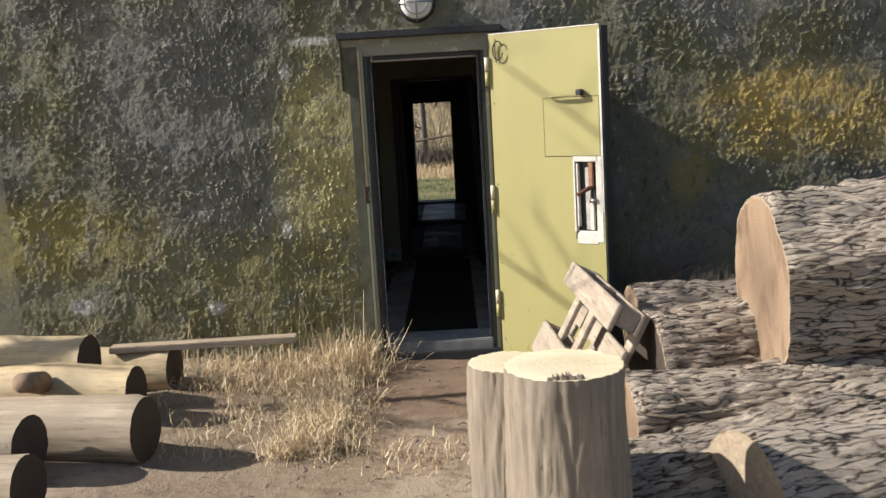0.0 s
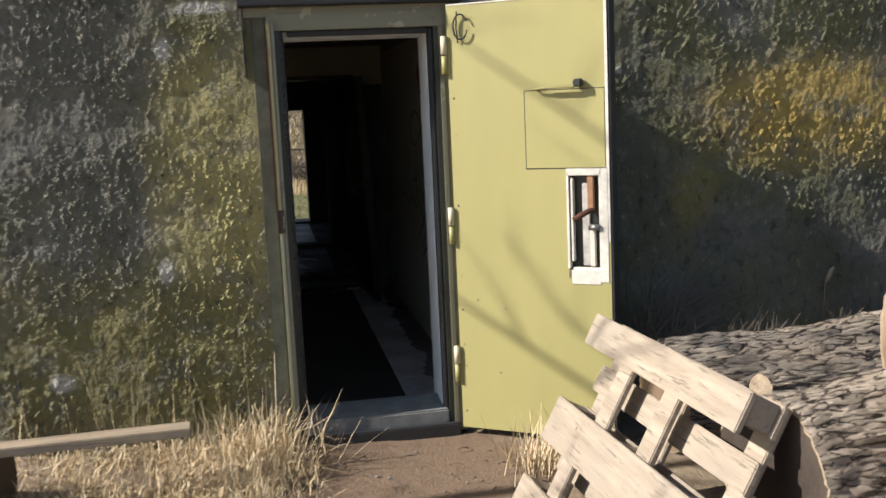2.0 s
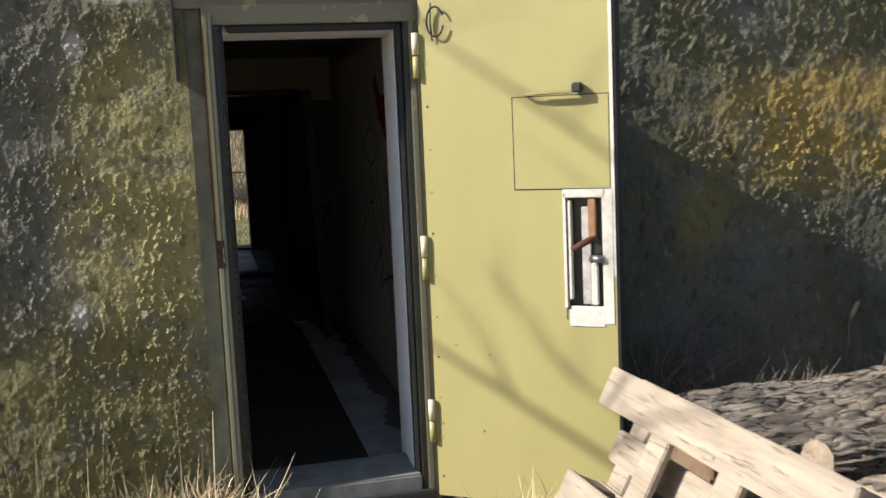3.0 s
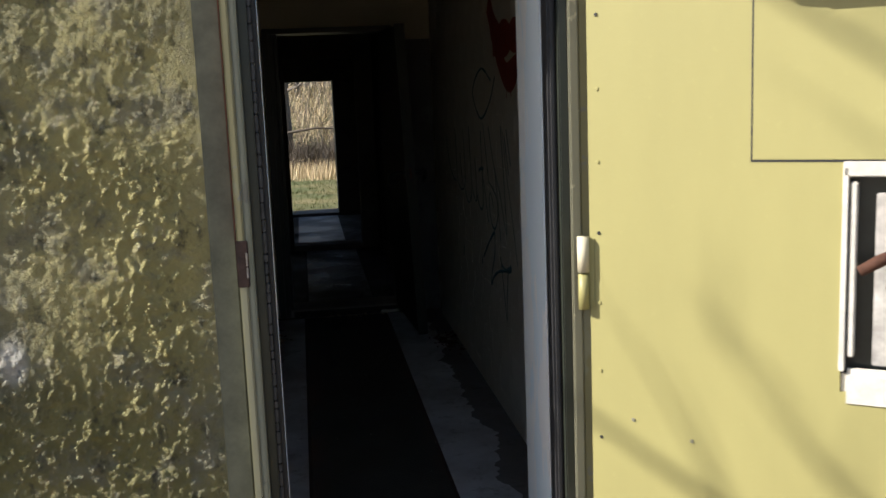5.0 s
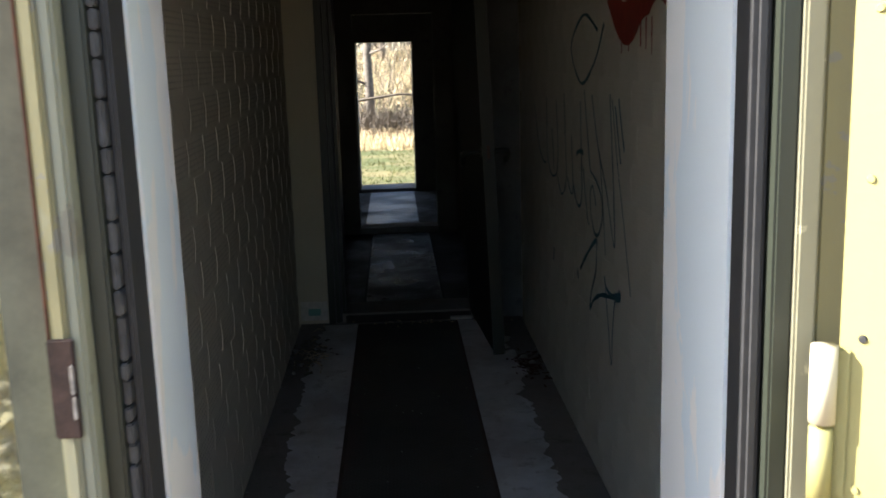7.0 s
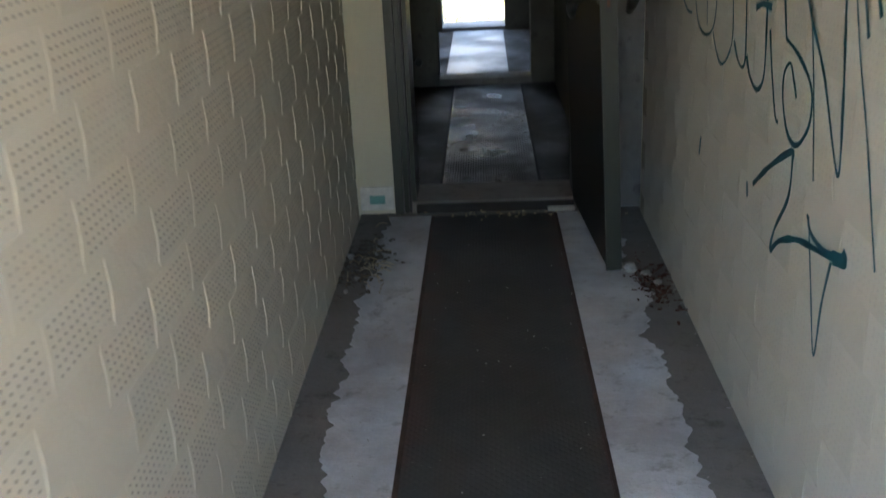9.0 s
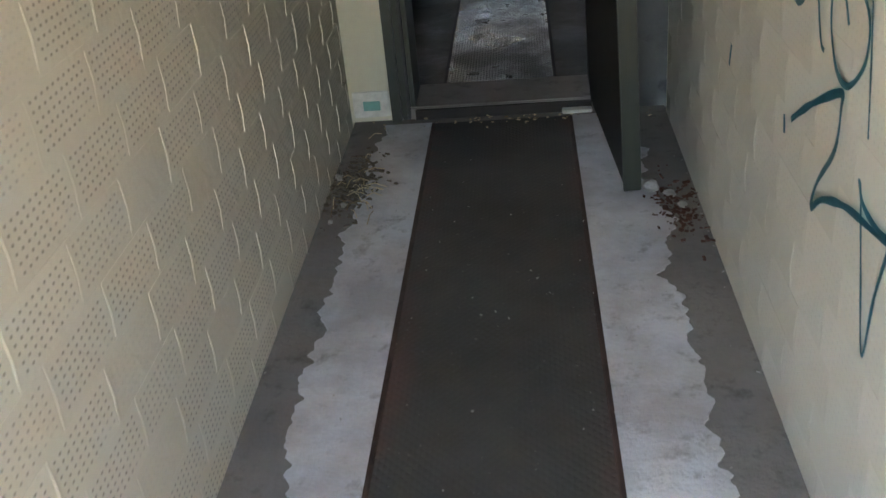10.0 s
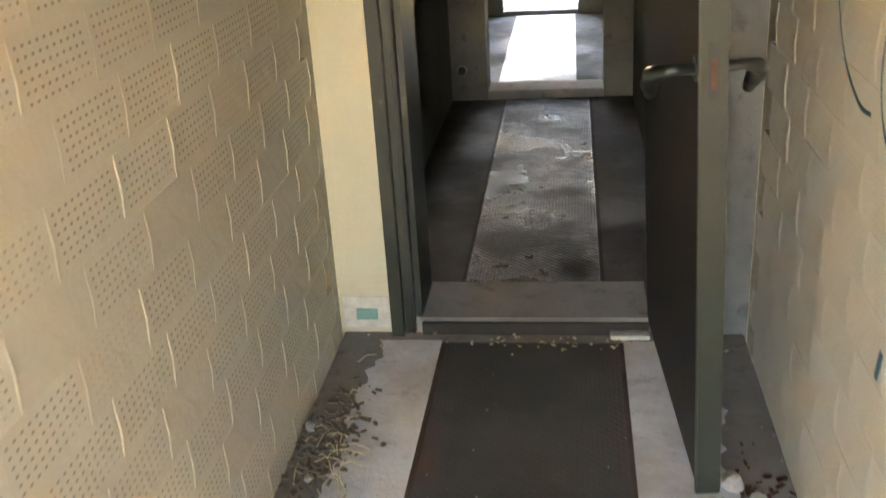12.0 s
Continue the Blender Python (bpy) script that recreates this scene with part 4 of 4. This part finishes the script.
tube(fall, [(-1.4, 17.9, 0.62), (-0.6, 17.8, 0.74), (0.1, 17.8, 0.83), (0.8, 17.9, 0.78), (1.5, 18.1, 0.3)], [0.035, 0.03, 0.024, 0.018, 0.012], 6)
single("fallen_branch", fall, TWIG, "dark fallen branch across the dry brush", "branch")
g = random.Random(9)
bm = bmesh.new()
for i in range(260):
    x, y = g.uniform(-9, 9), g.uniform(26, 46)
    r, h, l = g.uniform(0.02, 0.09), g.uniform(5, 9), g.uniform(-0.4, 0.4)
    tube(bm, [(x, y, 1.2), (x + l * 0.4, y, 1.6 + h * 0.4), (x + l, y, 1.6 + h)], [r, r * 0.7, r * 0.2], 5)
    for _ in range(7):
        z, dx = 1.6 + h * g.uniform(0.05, 0.9), g.uniform(-1.2, 1.2)
        tube(bm, [(x, y, z), (x + dx * 0.5, y, z + 0.25), (x + dx, y + g.uniform(-0.4, 0.4), z + g.uniform(0.2, 0.9))], [r * 0.35, r * 0.25, 0.004], 4)
single("far_woods", bm, TRUNK, "pale bare winter woods in the distance", "woods", kind="stuff")

# ---- passage: runner, flaking paint, rubble ----
def floor_runner(label, x0, x1, y0, y1, mat, edge):
    ob = thing("floor_runner", label, "floor runner")
    part("mat", B(x0 + 0.014, x1 - 0.014, y0, y1, INSIDE, INSIDE + 0.007, 0.002), mat, ob)
    for a, b in ((x0, x0 + 0.0138), (x1 - 0.0138, x1)):
        part("edge_binding", B(a, b, y0, y1, INSIDE, INSIDE + 0.0085, 0.003), edge, ob, "worn edge binding")
    return ob


def tread(parent, x0, x1, y0, y1, step, mat):
    """Rows of small raised diamonds, every second row shifted by half a step."""
    pts, faces = [], []
    for j in range(int((y1 - y0) / (step * 0.5))):
        for i in range(int((x1 - x0) / step)):
            x, y = x0 + step * (i + 0.5 + 0.5 * (j % 2)), y0 + step * 0.5 * (j + 0.5)
            if x > x1 - step * 0.4:
                continue
            n, a, h = len(pts), step * 0.40, 0.0022 + 0.0008 * noise.noise(Vector((x * 9, y * 9, 0)))
            z = INSIDE + 0.0068
            pts += [(x - a, y, z), (x, y - a * 0.7, z), (x + a, y, z), (x, y + a * 0.7, z), (x, y, z + h)]
            faces += [(n, n + 1, n + 4), (n + 1, n + 2, n + 4), (n + 2, n + 3, n + 4), (n + 3, n, n + 4)]
    ob = new("tread", sheet("tread", pts, faces, mat, False))
    ob.parent = parent
    return tagged(ob, "raised diamond tread", kind="stuff")


floor_runner("dark worn rubber floor runner with reddish edges", -0.247, 0.318, Y1 + 0.02, 4.44, RUNNER, plain("reddish_binding", (0.10, 0.055, 0.042), 0.8, 0, 0.6, 9))
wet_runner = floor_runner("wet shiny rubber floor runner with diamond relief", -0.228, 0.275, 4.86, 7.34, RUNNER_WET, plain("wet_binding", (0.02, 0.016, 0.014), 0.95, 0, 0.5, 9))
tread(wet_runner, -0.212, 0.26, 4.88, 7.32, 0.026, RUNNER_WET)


def ragged_strip(name, label, x_in, x_out, y0, y1, seed, mat, side):
    """A strip of flaking paint with one straight and one eaten edge."""
    pts, faces, n = [], [], int((y1 - y0) / 0.012)
    for i in range(n + 1):
        y = y0 + (y1 - y0) * i / n
        e = 0.07 * noise.noise(Vector((y * 2.4, seed, 0))) + 0.045 * noise.noise(Vector((y * 9, seed, 3))) + 0.024 * noise.noise(Vector((y * 32, seed, 5)))
        xo = x_out + side * e
        for x in (x_in, x_in + (xo - x_in) * 0.5, xo):
            pts.append((x, y, INSIDE + 0.003))
        pts.append((xo + side * 0.002, y, INSIDE - 0.002))
    for i in range(n):
        for k in range(3):
            a = 4 * i + k
            faces.append((a, a + 1, a + 5, a + 4) if side > 0 else (a + 4, a + 5, a + 1, a))
    return tagged(new(name, sheet(name, pts, faces, mat, False)), label, "floor paint", kind="structure")


ragged_strip("floor_paint_left", "flaking white floor paint beside the runner", -0.248, -0.455, 0.33, 4.46, 3, WHITE_FLAKES, -1)
ragged_strip("floor_paint_right", "flaking white floor paint beside the runner", 0.319, 0.545, 0.33, 4.46, 8, WHITE_FLAKES, 1)
# daylight falling in at the back, painted as a paler strip of floor
single("floor_lit_strip", box(bmesh.new(), -0.29, 0.19, 7.64, 10.02, INSIDE, INSIDE + 0.006, 0.002), concrete_material("damp_daylit_concrete", (0.22, 0.21, 0.20), (0.17, 0.165, 0.16), (0.11, 0.105, 0.10), 0.6, 0.35), "damp floor strip coloured pale for the daylight of the back door", "floor covering")


def stone_mesh(r, seed):
    bm = bmesh.new()
    bmesh.ops.create_icosphere(bm, subdivisions=2, radius=r)
    for v in bm.verts:
        v.co *= 1 + 0.35 * noise.noise(v.co / r * 1.3 + Vector((seed, 0, 0)))
        v.co.z *= 0.7
    return bm


for i, (x, y, r) in enumerate(((0.545, 3.735, 0.030), (0.60, 3.68, 0.020), (0.63, 3.60, 0.016), (-0.553, 3.95, 0.017), (-0.50, 3.72, 0.014), (-0.53, 3.60, 0.01))):
    single("rubble_stone", stone_mesh(r, 7 * i), RUBBLE, "small pale lump of rubble by the wall", "stone", m=pose(x, y, INSIDE + r * 0.55), group="rubble by the walls")


def crumbs(name, label, cx, cy, sx, sy, count, mat, seed, size=0.008):
    g = random.Random(seed)
    bm = bmesh.new()
    for _ in range(count):
        x, y = g.gauss(cx, sx), g.gauss(cy, sy)
        x = min(max(x, XL + 0.01), XR - 0.01)
        s = size * g.uniform(0.4, 1.6)
        t = bmesh.new()
        bmesh.ops.create_cube(t, size=1)
        join(bm, t, pose(x, y, INSIDE + 0.006 + s * 0.3, 0, 0, g.uniform(0, 180)) @ pose(0, 0, 0, g.uniform(-20, 20), g.uniform(-20, 20)) @ Matrix.Diagonal((s * g.uniform(0.8, 3), s, s * 0.5, 1)))
    single(name, bm, mat, label, "debris", kind="stuff")


crumbs("leaf_litter", "heap of dead leaves and crumbs in the corner", -0.49, 3.88, 0.042, 0.13, 330, TWIG, 1, 0.0075)
crumbs("leaf_litter", "straw crumbs lying before the threshold", 0.1, 4.44, 0.22, 0.025, 60, STRAW, 2, 0.005)
crumbs("brick_crumbs", "reddish crumbs behind the open door", 0.61, 3.6, 0.035, 0.12, 160, RUST, 3, 0.007)
crumbs("grit", "scattered pale grit on the corridor floor", 0.05, 3.0, 0.4, 0.7, 140, RUBBLE, 4, 0.0026)
bm = bmesh.new()
for i in range(34):
    x, y, a = rng.gauss(-0.49, 0.05), rng.gauss(3.85, 0.13), rng.uniform(0, 6.3)
    l = rng.uniform(0.03, 0.10)
    tube(bm, [(x, y, INSIDE + 0.012), (x + l * 0.5 * math.cos(a), y + l * 0.5 * math.sin(a), INSIDE + 0.024), (x + l * math.cos(a), y + l * math.sin(a), INSIDE + 0.012)], 0.0016, 4)
single("straw_litter", bm, STRAW, "dry twigs and straw in the corner", "straw", kind="stuff")

# ---- inner doorway: steel frame and open leaf ----
fr = thing("door_frame_inner", "dark green steel frame of the inner doorway", "door frame", kind="structure")
for x0, x1, y0, mat in ((-0.412, -0.372, 4.475, GREEN_STEEL), (-0.371, -0.348, 4.50, GREEN_STEEL), (-0.347, -0.338, 4.495, SEAL), (-0.337, -0.318, 4.53, GREEN_STEEL)):
    part("frame_rib", B(x0, x1, y0, 4.78, 0.045, 1.96, 0.003), mat, fr)
for x0, x1, y0, mat in ((0.402, 0.414, 4.53, GREEN_STEEL), (0.415, 0.446, 4.50, GREEN_STEEL)):
    part("frame_rib", B(x0, x1, y0, 4.78, 0.045, 1.96, 0.003), mat, fr)
part("head_rail", B(-0.412, 0.446, 4.49, 4.78, 1.961, 1.995, 0.003), GREEN_STEEL, fr)
part("threshold_lip", B(-0.317, 0.401, 4.50, 4.515, INSIDE - 0.01, 0.083, 0.003), FLOOR_WET, fr, "dark damp threshold lip")
single("paint_chip", box(bmesh.new(), 0.28, 0.40, 4.455, 4.495, INSIDE + 0.008, INSIDE + 0.022, 0.003), WHITE_PAINT, "white broken board piece at the threshold", "board piece")
single("pier_facing", box(bmesh.new(), 0.475, XR + 0.01, Y2 - 0.006, Y2 - 0.001, INSIDE - 0.02, 1.9, 0.002), concrete_material("dark_grey_plaster", (0.17, 0.17, 0.165), (0.12, 0.12, 0.115), (0.07, 0.07, 0.07)), "dark grey plaster behind the open door", "wall patch", "structure")
single("wall_patch", box(bmesh.new(), XL + 0.002, -0.42, Y2 - 0.008, Y2 - 0.001, INSIDE + 0.02, 0.172, 0.003), WHITE_PAINT, "white paint patch at the foot of the wall", "paint patch", "structure")
single("wall_patch_smear", box(bmesh.new(), -0.53, -0.46, Y2 - 0.0115, Y2 - 0.0085, 0.09, 0.13, 0.0012), plain("green_smear", (0.2, 0.42, 0.36), 0.6), "greenish smear on the white patch", "paint patch", "structure")

D2 = math.degrees(math.atan2(-0.88, 0.057))
leaf2 = thing("inner_door", "open dark painted inner door with black lever handles", "door", pose(0.402, 4.545, 0.075, 2.0, 0, D2))
part("door_panel", B(0.0, 0.87, -0.004, 0.036, 0, 1.87, 0.002), BROWN_LEAF, leaf2, "dark brown door face")
part("edge_strip", B(0.871, 0.889, -0.012, 0.046, 0, 1.88, 0.003), GREEN_STEEL, leaf2, "dark green steel edge")
part("edge_rim", B(0.845, 0.870, 0.037, 0.050, 0, 1.88, 0.003), GREEN_STEEL, leaf2)
lockp = part("lock_plate", B(0.8895, 0.8915, 0.006, 0.028, 0.95, 1.06, 0.0005), SEAL, leaf2, "dark worn lock plate")
part("bolt_slot", B(0.8918, 0.8925, 0.012, 0.022, 0.97, 1.03), RUST, lockp, "rusty latch opening")
for side in (-1, 1):
    off = 0.017 + side * 0.02
    bm = bmesh.new()
    tube(bm, [(0.835, off, 1.0), (0.835, off + side * 0.05, 1.002), (0.832, off + side * 0.075, 0.998), (0.80, off + side * 0.088, 0.985), (0.755, off + side * 0.088, 0.955), (0.73, off + side * 0.082, 0.925)],
         [0.012, 0.012, 0.016, 0.02, 0.019, 0.012], 12)
    h = part("handle", bm, BLACK_PLASTIC, leaf2, "chunky black lever handle", smooth=True)
    bm = bmesh.new()
    tube(bm, [(0.835, off - side * 0.004, 1.0), (0.835, off + side * 0.008, 1.0)], 0.026, 16)
    part("rose", bm, BLACK_PLASTIC, h)

# small socket on the inner partition
bm = bmesh.new()
bmesh.ops.create_cone(bm, cap_ends=True, segments=20, radius1=0.03, radius2=0.024, depth=0.03)
single("wall_socket", bm, BLACK_PLASTIC, "small round black wall socket", "socket", m=pose(-0.47, Y3 - 0.015, 0.22, 90))


# ---- graffiti on the corridor wall ----
def stroke(bm, pts, w, x=XR - 0.004):
    """A sprayed line on the wall: (y, z) points, smoothed, with a soft varying width."""
    dense = []
    P = [pts[0]] + list(pts) + [pts[-1]]
    for i in range(1, len(P) - 2):
        for k in range(8):
            t = k / 8
            dense.append(tuple(0.5 * (2 * P[i][c] + (P[i + 1][c] - P[i - 1][c]) * t + (2 * P[i - 1][c] - 5 * P[i][c] + 4 * P[i + 1][c] - P[i + 2][c]) * t * t
                                      + (3 * P[i][c] - P[i - 1][c] - 3 * P[i + 1][c] + P[i + 2][c]) * t ** 3) for c in (0, 1)))
    dense.append(pts[-1])
    rows = []
    for i, (y, z) in enumerate(dense):
        a, b = dense[max(i - 1, 0)], dense[min(i + 1, len(dense) - 1)]
        d = Vector((b[0] - a[0], b[1] - a[1]))
        d = d.normalized() if d.length > 1e-6 else Vector((1, 0))
        ww = w * (0.8 + 0.5 * noise.noise(Vector((y * 14, z * 14, 1))))
        rows.append([bm.verts.new((x - 0.001 * (k == 0), y - d.y * ww * k, z + d.x * ww * k)) for k in (-1, 0, 1)])
    for p, q in zip(rows, rows[1:]):
        for k in (0, 1):
            bm.faces.new((p[k], p[k + 1], q[k + 1], q[k]))


bm = bmesh.new()
stroke(bm, [(3.817, 1.291), (3.686, 1.114), (3.55, 1.044), (3.461, 1.042)], 0.0061)
stroke(bm, [(3.44, 1.337), (3.424, 1.234), (3.425, 1.114), (3.366, 1.027), (3.259, 1.003), (3.157, 1.038), (3.126, 1.135), (3.161, 1.338)], 0.0061)
stroke(bm, [(3.285, 1.206), (3.254, 1.12), (3.236, 1.033)], 0.0061)
stroke(bm, [(3.154, 1.025), (3.098, 0.977), (3.034, 0.954), (2.961, 0.988), (2.917, 1.055), (2.944, 1.202), (2.968, 1.37)], 0.0061)
stroke(bm, [(2.898, 1.04), (2.851, 1.001), (2.798, 0.988), (2.773, 1.032), (2.803, 1.216)], 0.0076)
stroke(bm, [(2.761, 1.023), (2.71, 0.976), (2.64, 0.962), (2.59, 1.01), (2.597, 1.145), (2.608, 1.276), (2.612, 1.355)], 0.0092)
stroke(bm, [(2.696, 1.153), (2.637, 1.169), (2.557, 1.171)], 0.0122)
stroke(bm, [(2.562, 1.119), (2.531, 1.042), (2.477, 0.939), (2.446, 0.925)], 0.0076)
stroke(bm, [(2.538, 1.397), (2.465, 1.211), (2.43, 1.119)], 0.0076)
stroke(bm, [(2.43, 1.119), (2.338, 1.1), (2.253, 1.064), (2.223, 1.024), (2.233, 0.966), (2.299, 0.911), (2.37, 0.918), (2.422, 0.981), (2.428, 1.04), (2.388, 1.072), (2.35, 1.036), (2.327, 1.007)], 0.0076)
stroke(bm, [(2.4, 1.384), (2.292, 1.213), (2.165, 1.09), (2.039, 0.92), (2.045, 1.054), (2.073, 1.216), (2.108, 1.398)], 0.0076)
stroke(bm, [(2.274, 1.207), (2.222, 1.061), (2.173, 0.868)], 0.0046)
stroke(bm, [(2.074, 1.384), (1.997, 1.186), (1.913, 1.026), (1.814, 0.811)], 0.0046)
stroke(bm, [(2.032, 1.363), (2.002, 1.296), (1.953, 1.193)], 0.0092)
stroke(bm, [(1.983, 1.388), (1.943, 1.302), (1.905, 1.235)], 0.0092)
stroke(bm, [(2.623, 0.725), (2.49, 0.808), (2.333, 0.887), (2.32, 0.866), (2.33, 0.781), (2.412, 0.68), (2.434, 0.618), (2.369, 0.665), (2.24, 0.714), (2.09, 0.743), (1.98, 0.77)], 0.0092)
stroke(bm, [(2.191, 0.79), (2.156, 0.758), (2.064, 0.753), (1.974, 0.776)], 0.0092)
stroke(bm, [(2.181, 0.789), (2.13, 0.65), (2.077, 0.518), (2.059, 0.64), (2.028, 0.747)], 0.0061)
stroke(bm, [(2.023, 0.758), (1.96, 0.774), (1.974, 0.785)], 0.0168)
stroke(bm, [(2.68, 0.714), (2.669, 0.676)], 0.0092)
stroke(bm, [(3.249, 0.688), (3.266, 0.627)], 0.0107)
stroke(bm, [(2.30, 1.6), (2.55, 1.66), (2.8, 1.55), (2.6, 1.42), (2.35, 1.50), (2.2, 1.62)], 0.0085)
single("graffiti", bm, TEAL, "teal sprayed graffiti with paint drips", "graffiti", "structure")
bm = bmesh.new()
stroke(bm, [(2.3, 1.95), (1.95, 1.62), (1.6, 1.70), (1.3, 1.72)], 0.07, XR - 0.006)
stroke(bm, [(2.2, 1.78), (1.7, 1.78), (1.3, 1.85)], 0.09, XR - 0.009)
for y in (1.95, 1.86, 1.72, 1.66, 1.6):
    stroke(bm, [(y, 1.62), (y, 1.57), (y, 1.52 + 0.03 * rng.random())], 0.008)
single("graffiti_red", bm, RED_PAINT, "red sprayed patch with drips", "graffiti", "structure")


# ---- painted bricks of the corridor walls ----
def brick_mesh(seed, inward):
    """One brick, proud of the wall, with a bead of mortar at one end; inward is +1 or -1 along x."""
    g = random.Random(seed)
    bm = bmesh.new()
    d = 0.012
    box(bm, min(-inward * d, 0), max(-inward * d, 0), -0.1175, 0.1175, -0.06, 0.06, 0.0)
    for v in bm.verts:
        if abs(v.co.x) < 1e-6:
            v.co.x += inward * g.uniform(-0.0003, 0.0004)
    w = g.uniform(0.0006, 0.0017) * (1 if inward > 0 else 0.6)
    tube(bm, [(0, 0.117, -0.055 + 0.01 * g.random()), (inward * 0.004, 0.1165, 0.0), (0, 0.117, 0.052 + 0.006 * g.random())], [w * 0.6, w, w * 0.5], 6, cap=False)
    return mesh_of(bm, "brick", [BRICK_SIDE if inward > 0 else BRICK_FILLED_LIT])


def brick_wall(parent, x, inward, y0, y1, seed):
    kinds = [brick_mesh(seed + i, inward) for i in range(9)]
    flat = 0.35 if inward > 0 else 0.2
    g = random.Random(seed)
    for j in range(18):
        zc = 0.01 + 0.12 * j + 0.06
        y = 3.168 + (0.072 if j % 2 else 0.0) + 0.1177 - 0.2355 * 20
        while y < y1 + 0.1:
            if y - 0.119 > y0 and y + 0.119 < y1:
                ob = new("brick", g.choice(kinds))
                ob.parent = parent
                ob.matrix_basis = pose(x, y, zc + g.uniform(-0.0002, 0.0002), 0, g.uniform(-0.05, 0.05) * flat, g.uniform(-0.05, 0.05) * flat)
            y += 0.2355


bm = bmesh.new()
tube(bm, [(2.35, -0.55, 0.72), (2.7, -0.42, 0.93), (3.05, -0.30, 1.16)], [0.011, 0.009, 0.006], 6)
tube(bm, [(2.7, -0.42, 0.93), (2.82, -0.5, 1.06)], [0.006, 0.003], 5)
single("stick", bm, TWIG, "grey stick propped behind the log", "stick")
bm = bmesh.new()
for i in range(260):
    x, y, a = rng.uniform(-1.3, 0.75), rng.uniform(-3.4, -0.3), rng.uniform(0, 6.3)
    l, r = rng.uniform(0.015, 0.08), rng.uniform(0.001, 0.0035)
    tube(bm, [(x, y, GROUND + 0.012), (x + 0.5 * l * math.cos(a), y + 0.5 * l * math.sin(a), GROUND + 0.022), (x + l * math.cos(a), y + l * math.sin(a), GROUND + 0.014)], r, 4)
single("twig_litter", bm, TWIG, "small twigs and bark bits on the path", "twigs", kind="stuff")
bm = bmesh.new()
for i in range(130):
    t = stone_mesh(rng.uniform(0.003, 0.010), i)
    join(bm, t, pose(rng.uniform(-1.4, 0.8), rng.uniform(-3.4, -0.2), GROUND + 0.003))
single("pebbles", bm, FLOOR, "pale pebbles and crumbs on the dirt path", "pebbles", kind="stuff")

brick_wall(wall_left, XL, 1, 0.31, 4.56, 50)
brick_wall(wall_right, XR, -1, 0.31, 4.56, 80)
